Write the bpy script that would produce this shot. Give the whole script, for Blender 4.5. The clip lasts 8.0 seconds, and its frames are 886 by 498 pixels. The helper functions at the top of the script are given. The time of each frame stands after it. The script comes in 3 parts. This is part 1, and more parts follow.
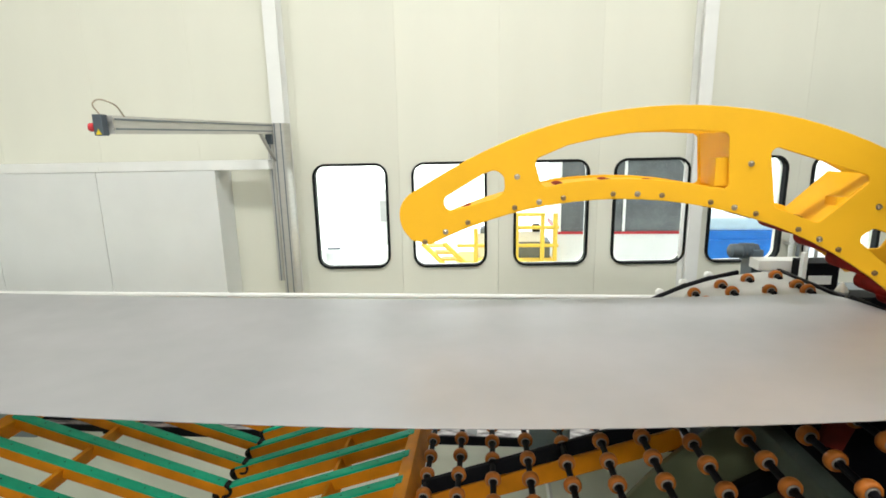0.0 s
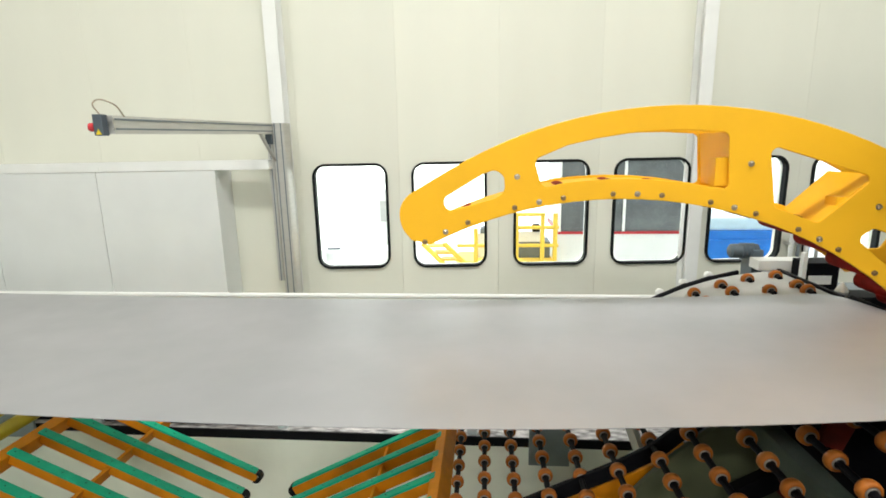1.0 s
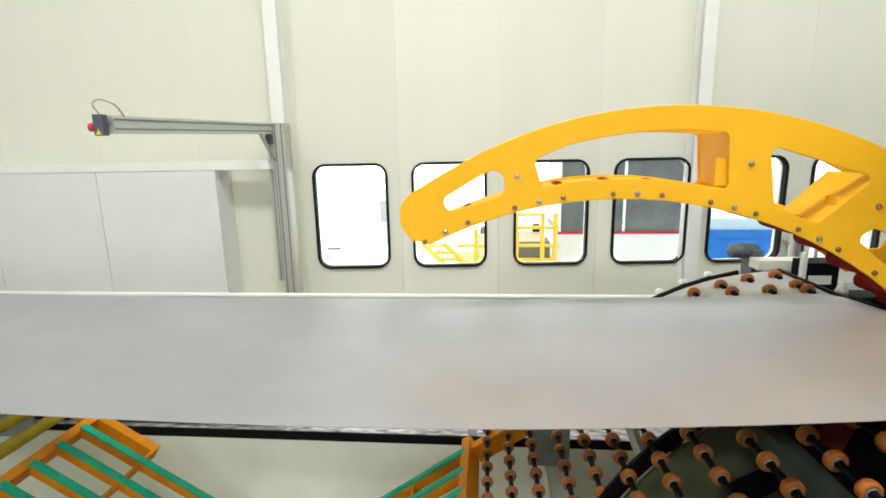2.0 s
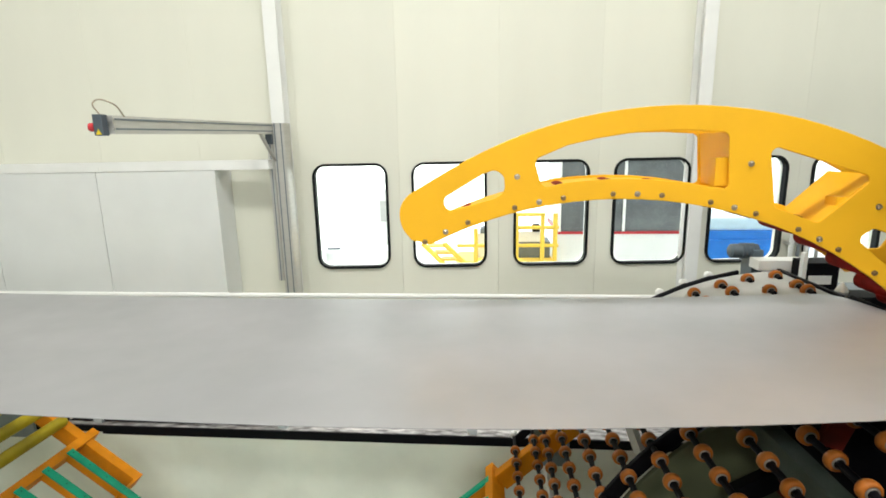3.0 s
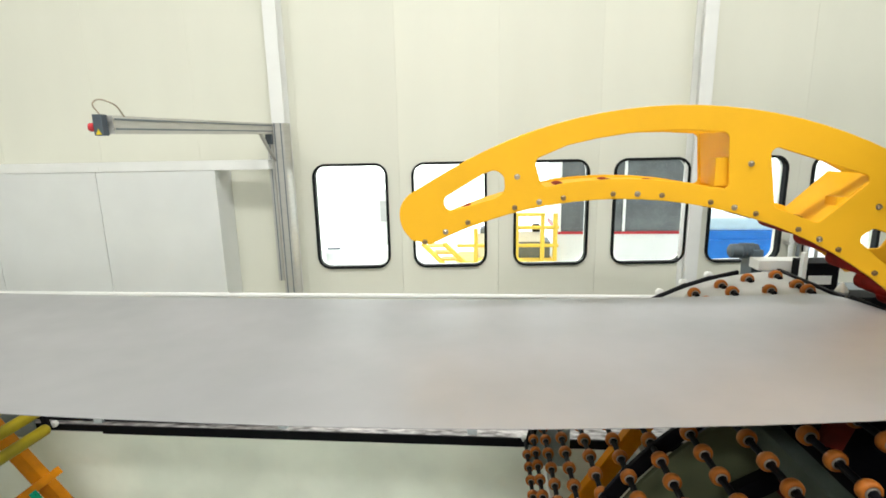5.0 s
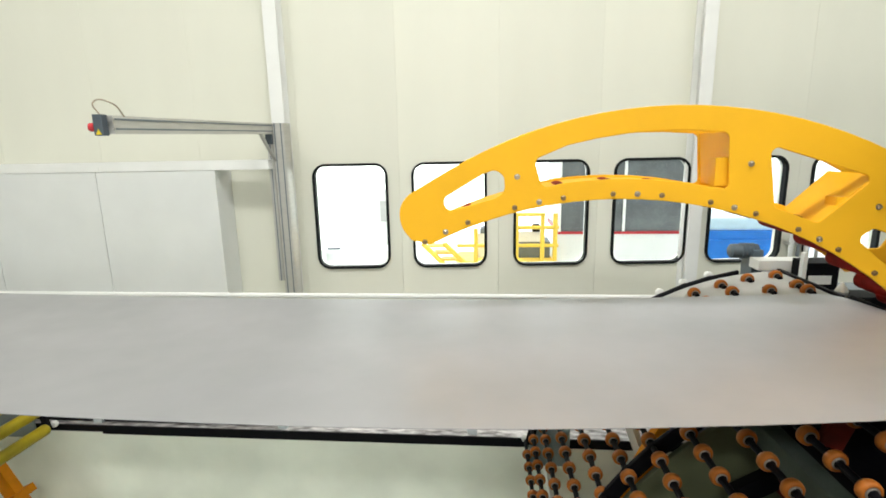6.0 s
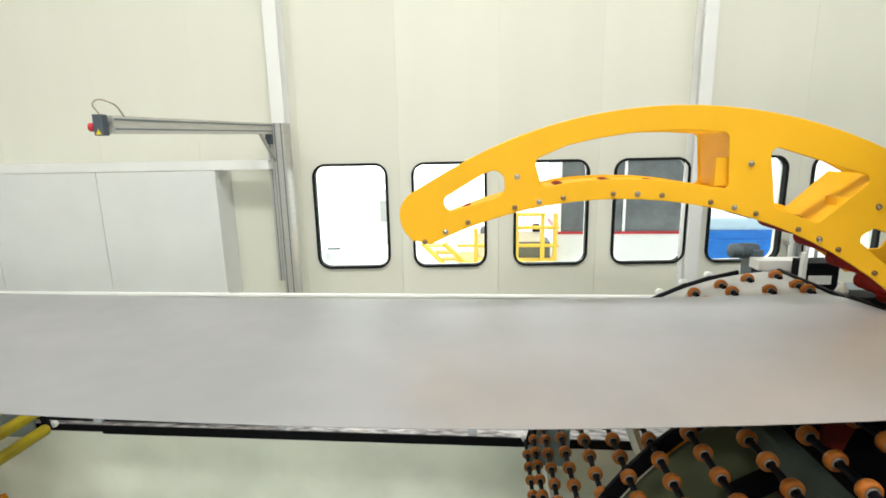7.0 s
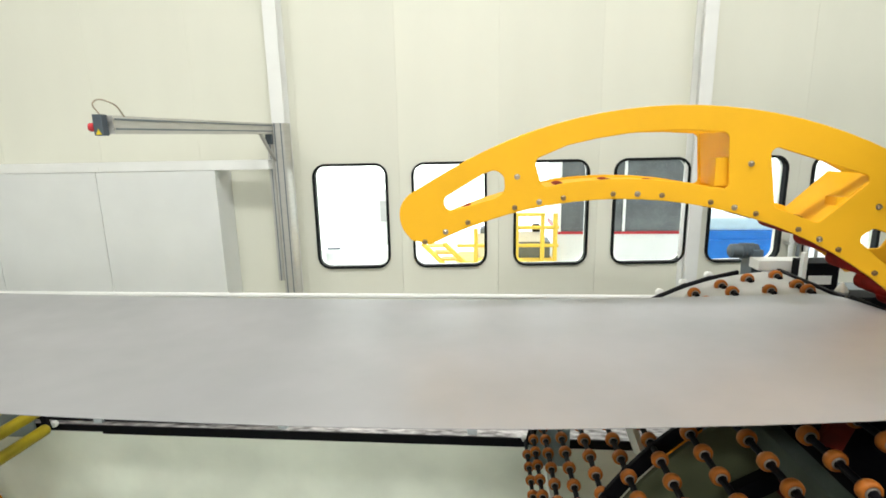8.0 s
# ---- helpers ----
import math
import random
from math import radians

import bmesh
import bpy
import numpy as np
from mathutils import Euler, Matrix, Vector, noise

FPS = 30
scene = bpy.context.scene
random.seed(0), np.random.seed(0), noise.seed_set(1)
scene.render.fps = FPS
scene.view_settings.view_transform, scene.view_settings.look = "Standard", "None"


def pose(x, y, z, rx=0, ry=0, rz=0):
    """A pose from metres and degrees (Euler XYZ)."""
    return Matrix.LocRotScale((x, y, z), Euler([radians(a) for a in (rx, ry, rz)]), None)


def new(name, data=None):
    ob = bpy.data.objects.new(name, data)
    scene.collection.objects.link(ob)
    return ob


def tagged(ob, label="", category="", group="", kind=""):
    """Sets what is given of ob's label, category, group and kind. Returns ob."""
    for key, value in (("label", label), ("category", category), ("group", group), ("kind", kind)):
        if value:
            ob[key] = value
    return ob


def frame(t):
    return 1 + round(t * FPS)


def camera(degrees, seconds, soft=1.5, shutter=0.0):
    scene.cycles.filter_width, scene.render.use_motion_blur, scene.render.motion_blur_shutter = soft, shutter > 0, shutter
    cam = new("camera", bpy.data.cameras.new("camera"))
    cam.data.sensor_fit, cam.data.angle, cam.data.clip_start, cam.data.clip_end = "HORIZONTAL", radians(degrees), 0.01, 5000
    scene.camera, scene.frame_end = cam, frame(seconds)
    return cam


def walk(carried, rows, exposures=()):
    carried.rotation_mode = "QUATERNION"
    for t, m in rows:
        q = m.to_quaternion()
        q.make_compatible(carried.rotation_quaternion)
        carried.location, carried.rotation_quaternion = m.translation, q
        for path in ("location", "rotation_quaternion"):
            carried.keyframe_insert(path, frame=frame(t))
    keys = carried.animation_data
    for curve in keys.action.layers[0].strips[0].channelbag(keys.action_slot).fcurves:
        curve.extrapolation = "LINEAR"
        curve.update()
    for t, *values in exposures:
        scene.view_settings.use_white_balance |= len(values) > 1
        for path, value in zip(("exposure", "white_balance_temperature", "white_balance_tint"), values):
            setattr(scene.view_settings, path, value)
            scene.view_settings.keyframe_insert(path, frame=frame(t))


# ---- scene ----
# camera on a fixed stand beside the pit
cam = camera(83.4, 8.0, soft=1.7)
EYE = pose(0, 0, 2.1, 78.348, 1.131, 4.834)
walk(cam, [(0.0, EYE), (8.0, EYE)])

# ---- world and lamps ----
world = bpy.data.worlds.new("sky")
scene.world = world
world.use_nodes = True
wn = world.node_tree.nodes
sky = wn.new("ShaderNodeTexSky")
sky.sky_type, sky.sun_disc = "NISHITA", False
sky.sun_elevation, sky.sun_rotation = radians(48), radians(20)
world.node_tree.links.new(sky.outputs[0], wn["Background"].inputs[0])
wn["Background"].inputs[1].default_value = 0.12
scene.view_settings.exposure = 0.0


def area_lamp(name, m, sx, sy, power, colour):
    data = bpy.data.lights.new(name, "AREA")
    data.shape, data.size, data.size_y, data.energy, data.color = "RECTANGLE", sx, sy, power, colour
    ob = new(name, data)
    ob.matrix_world = m
    return ob


CEIL = 8.0
LAMPS = [(lx, ly, p) for lx in (-4.0, 0.3, 4.6) for ly, p in ((-6.2, 290), (0.3, 290))]
for lx, ly, power in LAMPS:
    area_lamp("lamp_light", pose(lx, ly, CEIL - 0.42), 2.4, 0.7, power * (0.52 if lx < -1 else 0.6 if lx > 1 else 1.05), (1.0, 0.995, 0.95))
# added fill light behind the camera, set in an opening made for it
area_lamp("window_light", pose(1.0, -9.94, 2.7, 90, 0, 0), 7.0, 2.9, 185, (1.0, 0.99, 0.95))
# added fill lights brighten the things beyond the windows; no lamps known there
for lx in (-3.0, 3.0):
    area_lamp("outside_fill", pose(lx, 8.6, 6.0), 3.0, 1.2, 310, (1.0, 1.0, 0.98))


# ---- materials ----
def mat(name, colour, rough=0.5, metal=0.0, vary=0.12, scale=6.0, bump=0.05, bscale=60.0, stretch=(1, 1, 1), alt=None, spec=0.5, island=0.0):
    m = bpy.data.materials.new(name)
    m.use_nodes = True
    nt = m.node_tree
    n, l = nt.nodes, nt.links
    b = n["Principled BSDF"]
    tc = n.new("ShaderNodeTexCoord")
    mp = n.new("ShaderNodeMapping")
    mp.inputs["Scale"].default_value = stretch
    l.new(tc.outputs["Object"], mp.inputs[0])
    big, fine = n.new("ShaderNodeTexNoise"), n.new("ShaderNodeTexNoise")
    big.inputs["Scale"].default_value, big.inputs["Detail"].default_value = scale, 5
    fine.inputs["Scale"].default_value, fine.inputs["Detail"].default_value = bscale, 3
    l.new(mp.outputs[0], big.inputs[0]), l.new(mp.outputs[0], fine.inputs[0])
    ramp = n.new("ShaderNodeMapRange")
    ramp.inputs[1].default_value, ramp.inputs[2].default_value = 0.35, 0.65
    l.new(big.outputs[0], ramp.inputs[0])
    mix = n.new("ShaderNodeMix")
    mix.data_type = "RGBA"
    other = alt or tuple(c * (1 - vary) for c in colour)
    mix.inputs[6].default_value, mix.inputs[7].default_value = (*colour, 1), (*other, 1)
    l.new(ramp.outputs[0], mix.inputs[0])
    out = mix.outputs[2]
    if island:
        oi = n.new("ShaderNodeObjectInfo")
        mr = n.new("ShaderNodeMapRange")
        mr.inputs[3].default_value, mr.inputs[4].default_value = 1 - island, 1 + island * 0.4
        l.new(oi.outputs["Random"], mr.inputs[0])
        hs = n.new("ShaderNodeHueSaturation")
        l.new(mr.outputs[0], hs.inputs["Value"]), l.new(out, hs.inputs["Color"])
        out = hs.outputs[0]
    l.new(out, b.inputs["Base Color"])
    rr = n.new("ShaderNodeMapRange")
    rr.inputs[3].default_value, rr.inputs[4].default_value = max(rough - 0.07, 0.03), min(rough + 0.09, 1)
    l.new(fine.outputs[0], rr.inputs[0]), l.new(rr.outputs[0], b.inputs["Roughness"])
    b.inputs["Metallic"].default_value = metal
    b.inputs["Specular IOR Level"].default_value = spec
    if bump:
        bp = n.new("ShaderNodeBump")
        bp.inputs["Strength"].default_value, bp.inputs["Distance"].default_value = bump, 0.004
        l.new(fine.outputs[0], bp.inputs["Height"]), l.new(bp.outputs[0], b.inputs["Normal"])
    return m


def glow(name, colour, strength):
    m = bpy.data.materials.new(name)
    m.use_nodes = True
    b = m.node_tree.nodes["Principled BSDF"]
    b.inputs["Base Color"].default_value = (*colour, 1)
    b.inputs["Emission Color"].default_value = (*colour, 1)
    b.inputs["Emission Strength"].default_value = strength
    return m


M_WALL = mat("wall_panel_paint", (0.785, 0.785, 0.68), 0.45, vary=0.05, scale=1.3, bump=0.03, bscale=25, stretch=(1, 1, 0.25), island=0.03)
M_WHITE = mat("white_steel_paint", (0.85, 0.86, 0.835), 0.4, vary=0.06, scale=3)
M_CAB = mat("enclosure_paint", (0.77, 0.79, 0.775), 0.4, vary=0.05, scale=2)
M_YEL = mat("yellow_paint", (0.86, 0.45, 0.014), 0.55, vary=0.07, scale=3, bump=0.03, spec=0.25)
M_ORA = mat("orange_yellow_paint", (0.76, 0.265, 0.004), 0.5, vary=0.22, scale=7, bump=0.05, spec=0.2)
M_GRN = mat("green_plastic", (0.0, 0.42, 0.235), 0.5, vary=0.2, scale=9, bump=0.06, spec=0.3)
M_PU = mat("orange_polyurethane", (0.47, 0.145, 0.022), 0.45, vary=0.25, scale=20, bump=0.04, spec=0.2)
M_HUB = mat("bearing", (0.28, 0.24, 0.20), 0.4, 0.3)
M_RED = mat("dark_red_rubber", (0.22, 0.008, 0.004), 0.6, vary=0.4, scale=14, spec=0.06)
M_LUG = mat("dark_red_paint", (0.20, 0.018, 0.010), 0.5, vary=0.3, scale=9)
M_BLK = mat("black_steel", (0.004, 0.004, 0.006), 0.6, vary=0.3, scale=10, spec=0.15)
M_RUB = mat("black_rubber", (0.006, 0.008, 0.008), 0.6, vary=0.3, spec=0.2)
M_OLV = mat("olive_yellow_roller", (0.45, 0.35, 0.012), 0.45, vary=0.2, scale=8, spec=0.3)
M_ALU = mat("aluminium", (0.60, 0.59, 0.56), 0.45, 0.7, vary=0.08, scale=8, stretch=(1, 1, 8))
M_GREY = mat("grey_paint", (0.17, 0.20, 0.22), 0.45, vary=0.15)
M_BOLT = mat("browned_bolt", (0.30, 0.20, 0.10), 0.4, 0.7, vary=0.3, scale=40)
M_MOTOR = mat("motor_paint", (0.07, 0.09, 0.11), 0.45, vary=0.2)
M_DRIVE = mat("blue_grey_drive_paint", (0.10, 0.135, 0.165), 0.38, vary=0.2)
M_STEEL = mat("bolt_steel", (0.44, 0.37, 0.28), 0.36, 0.9, vary=0.2, scale=40)
M_SHEET = mat("galvanised_sheet", (0.455, 0.452, 0.48), 0.42, 0.60, vary=0.10, scale=1.6, bump=0.008, bscale=9, stretch=(0.9, 0.9, 1), alt=(0.40, 0.402, 0.425))
M_PIT = mat("pit_wall_paint", (0.88, 0.92, 0.81), 0.55, vary=0.14, scale=1.6, bump=0.12, bscale=18)
M_FLOOR = mat("floor_epoxy", (0.46, 0.47, 0.45), 0.4, vary=0.2, scale=2, bump=0.05)
M_DARKG = mat("grey_green_steel", (0.09, 0.12, 0.10), 0.5, vary=0.25, scale=5)
M_CEIL = mat("ceiling_sheet", (0.62, 0.62, 0.58), 0.6, vary=0.08, scale=1)
M_HALL = mat("grey_hall_paint", (0.62, 0.63, 0.60), 0.5, vary=0.08, scale=1)
M_BLUE = mat("blue_paint", (0.01, 0.19, 0.66), 0.4, vary=0.1)
# guard rail yellow, made paler to put the bloom into its colour
M_RAIL = mat("bloomed_yellow_paint", (0.90, 0.60, 0.07), 0.5, vary=0.08)
M_PBLUE = mat("pale_blue_paint", (0.55, 0.72, 0.82), 0.4, vary=0.1)
M_REDP = mat("red_paint", (0.55, 0.03, 0.04), 0.4)
M_DKPANE = mat("dark_tinted_pane", (0.17, 0.185, 0.19), 0.25, vary=0.35, scale=2)
# pale mottling puts whitish broken reflections into the plate's colour
M_PLATE = mat("mottled_plate", (0.13, 0.12, 0.12), 0.5, vary=0.5, scale=9, alt=(0.60, 0.58, 0.57), stretch=(1, 2.5, 1))
M_BLUEG = mat("blue_grey_paint", (0.24, 0.30, 0.31), 0.45, vary=0.15)
M_PAN = mat("pan_paint", (0.50, 0.50, 0.48), 0.5)
M_SECT = mat("olive_green_paint", (0.125, 0.14, 0.078), 0.5, vary=0.2, scale=3)
M_CLIP = mat("pale_clip", (0.62, 0.68, 0.70), 0.4)
M_YWARN = mat("yellow_sticker", (0.8, 0.6, 0.02), 0.5)
M_OUT = glow("glowing_backdrop", (0.97, 1.0, 0.97), 1.5)


# ---- mesh helpers ----
def link_mesh(name, bm, material, parent=None, label="", smooth=False):
    me = bpy.data.meshes.new(name)
    bm.normal_update()
    bm.to_mesh(me)
    bm.free()
    for p in me.polygons:
        p.use_smooth = smooth
    for mm in material if isinstance(material, (list, tuple)) else [material]:
        me.materials.append(mm)
    ob = new(name, me)
    if parent is not None:
        ob.parent = parent
    return tagged(ob, label)


def part(name, bm, material, parent, label="", smooth=False):
    return link_mesh(name, bm, material, parent, label, smooth)


def same(name, mesh, parent, m):
    ob = new(name, mesh)
    ob.parent = parent
    ob.matrix_basis = m
    return ob


def thing(name, m, label, category, group="", kind=""):
    ob = new(name)
    ob.empty_display_size = 0.1
    ob.matrix_basis = m
    return tagged(ob, label, category, group, kind)


def box(bm, x0, x1, y0, y1, z0, z1, bevel=0.0, m=None):
    g = bmesh.ops.create_cube(bm, size=1)
    t = Matrix.Translation(((x0 + x1) / 2, (y0 + y1) / 2, (z0 + z1) / 2)) @ Matrix.Diagonal((x1 - x0, y1 - y0, z1 - z0, 1))
    bmesh.ops.transform(bm, matrix=(m @ t if m else t), verts=g["verts"])
    if bevel:
        es = list({e for v in g["verts"] for e in v.link_edges})
        bmesh.ops.bevel(bm, geom=es, offset=bevel, segments=2, affect="EDGES", profile=0.7)
    return bm


def rod(bm, p, q, r, seg=14, r2=None, index=0):
    p, q = Vector(p), Vector(q)
    d = q - p
    g = bmesh.ops.create_cone(bm, cap_ends=True, segments=seg, radius1=r, radius2=r if r2 is None else r2, depth=d.length)
    m = Matrix.Translation((p + q) / 2) @ d.to_track_quat("Z", "Y").to_matrix().to_4x4()
    bmesh.ops.transform(bm, matrix=m, verts=g["verts"])
    for f in {f for v in g["verts"] for f in v.link_faces}:
        f.material_index = index
    return bm


def lathe(bm, profile, seg=14, axis="Y", index=None):
    """Turn (radius, along) pairs round an axis through the origin; index: a material for each band."""
    rings = []
    for r, a in profile:
        ring = []
        for k in range(seg):
            w = 2 * math.pi * k / seg
            c, s_ = r * math.cos(w), r * math.sin(w)
            ring.append(bm.verts.new((c, a, s_) if axis == "Y" else (a, c, s_)))
        rings.append(ring)
    for j in range(len(rings) - 1):
        for k in range(seg):
            f = bm.faces.new((rings[j][k], rings[j][(k + 1) % seg], rings[j + 1][(k + 1) % seg], rings[j + 1][k]))
            if index:
                f.material_index = index[j]
    for ring in (rings[0], rings[-1]):
        bm.faces.new(ring)
    bmesh.ops.recalc_face_normals(bm, faces=bm.faces[:])
    return bm


def plate_mesh(name, outlines, thick, bevel=0.0):
    """A flat plate in x and z with holes: outlines are closed rings of (x, z); it is centred on y = 0."""
    cu = bpy.data.curves.new(name, "CURVE")
    cu.dimensions, cu.fill_mode, cu.extrude, cu.bevel_depth, cu.bevel_resolution = "2D", "BOTH", thick / 2 - bevel, bevel, 1
    for ring in outlines:
        sp = cu.splines.new("POLY")
        sp.points.add(len(ring) - 1)
        for p, (x, z) in zip(sp.points, ring):
            p.co = (x, z, 0, 1)
        sp.use_cyclic_u = True
    ob = bpy.data.objects.new(name, cu)
    scene.collection.objects.link(ob)
    me = bpy.data.meshes.new_from_object(ob.evaluated_get(bpy.context.evaluated_depsgraph_get()))
    bpy.data.objects.remove(ob)
    bpy.data.curves.remove(cu)
    me.transform(Matrix.Rotation(radians(90), 4, "X"))
    me.name = name
    return me


def mesh_part(name, me, material, parent, label=""):
    if not me.materials:
        me.materials.append(material)
    ob = new(name, me)
    ob.parent = parent
    return tagged(ob, label)


def rounded(corners, r, seg=5):
    """A ring of corner points (x, z) with its corners rounded by r."""
    ring = []
    n = len(corners)
    for i in range(n):
        p, a, b = Vector(corners[i]), Vector(corners[i - 1]), Vector(corners[(i + 1) % n])
        ua, ub = (a - p).normalized(), (b - p).normalized()
        half = ua.angle(ub) / 2
        if half > radians(82):
            ring.append(tuple(p))
            continue
        rr = min(r, 0.45 * min((a - p).length, (b - p).length) * math.tan(half))
        d = rr / math.tan(half)
        c = p + (ua + ub).normalized() * (rr / math.sin(half))
        s0, s1 = p + ua * d - c, p + ub * d - c
        for k in range(seg + 1):
            v = s0.lerp(s1, k / seg)
            ring.append(tuple(c + v.normalized() * rr))
    return ring


# ---- plan ----
FLOOR = -0.25
PIT_X0, PIT_X1, PIT_Y0, PIT_Y1, PIT_Z = -6.4, 3.2, 0.42, 3.70, -2.7
WALL = Matrix.Translation((-1.376, 5.0, 0)) @ Matrix.Rotation(radians(4.2), 4, "Z")


# ---- structure ----
def build_floor():
    root = thing("floor", pose(0, 0, 0), "grey epoxy hall floor round an open looping pit", "floor", kind="structure")
    bm = bmesh.new()
    box(bm, -9, 9, PIT_Y1, 7, FLOOR - 0.2, FLOOR)
    box(bm, -9, 9, -10, PIT_Y0, FLOOR - 0.2, FLOOR)
    box(bm, -9, PIT_X0, PIT_Y0, PIT_Y1, FLOOR - 0.2, FLOOR)
    box(bm, PIT_X1, 9, PIT_Y0, PIT_Y1, FLOOR - 0.2, FLOOR)
    part("slab", bm, M_FLOOR, root)
    bm = bmesh.new()
    box(bm, -9, -3.37, PIT_Y1 - 0.006, PIT_Y1 + 0.012, FLOOR - 0.05, FLOOR + 0.004, 0.002)
    box(bm, -3.37, 9, PIT_Y1 - 0.006, PIT_Y1 + 0.012, FLOOR - 0.072, FLOOR + 0.004, 0.002)
    tagged(link_mesh("pit_edge", bm, M_BLK), "black painted steel angle along the pit edge", "trim", kind="structure")
    bm = bmesh.new()
    box(bm, -9, 9, PIT_Y0 - 0.05, PIT_Y0 + 0.006, FLOOR - 0.062, FLOOR + 0.004, 0.002)
    tagged(link_mesh("pit_edge", bm, M_BLK), "black painted steel angle along the pit edge", "trim", kind="structure")
    bm = bmesh.new()
    box(bm, -8.5, 8.5, PIT_Y1 + 0.0125, PIT_Y1 + 0.20, FLOOR + 0.0005, FLOOR + 0.006, 0.001)
    tagged(link_mesh("cover_plate", bm, M_PLATE), "grey steel cover plate mottled with painted-in whitish reflections", "cover plate", kind="structure")
    pipe = thing("conduit", pose(0, PIT_Y1 + 0.072, FLOOR + 0.030), "black conduit clipped to the floor beside the pit", "conduit")
    part("tube", rod(bmesh.new(), (-6.5, 0, 0), (-1.78, 0, 0), 0.021, 10), M_BLK, pipe)
    for x in (-5.2, -3.43, -1.74, -0.12):
        bm = bmesh.new()
        box(bm, x - 0.04, x + 0.04, -0.045, 0.035, -0.024, 0.026, 0.008)
        part("clip", bm, M_CLIP, pipe, "pale blue-grey clip")
    pit = thing("pit", pose(0, 0, 0), "pale green painted concrete looping pit below the floor", "pit", kind="structure")
    bm = bmesh.new()
    box(bm, PIT_X0, PIT_X1, PIT_Y1 - 0.003, PIT_Y1 + 0.2, PIT_Z, FLOOR - 0.2)
    box(bm, PIT_X0, PIT_X1, PIT_Y1 - 0.003, PIT_Y1 - 0.0005, FLOOR - 0.2, FLOOR - 0.06)
    part("pit_wall", bm, M_PIT, pit)
    bm = bmesh.new()
    box(bm, PIT_X0, PIT_X1, PIT_Y0 - 0.2, PIT_Y0, PIT_Z, FLOOR - 0.2)
    part("pit_wall", bm, M_PIT, pit)
    bm = bmesh.new()
    box(bm, PIT_X0 - 0.2, PIT_X0, PIT_Y0 - 0.2, PIT_Y1 + 0.2, PIT_Z, FLOOR - 0.2)
    part("pit_wall", bm, M_PIT, pit)
    bm = bmesh.new()
    box(bm, PIT_X1, PIT_X1 + 0.2, PIT_Y0 - 0.2, PIT_Y1 + 0.2, PIT_Z, FLOOR - 0.2)
    part("pit_wall", bm, M_PIT, pit)
    bm = bmesh.new()
    box(bm, PIT_X0 - 0.2, PIT_X1 + 0.2, PIT_Y0 - 0.2, PIT_Y1 + 0.2, PIT_Z - 0.2, PIT_Z)
    part("pit_floor", bm, M_PIT, pit)


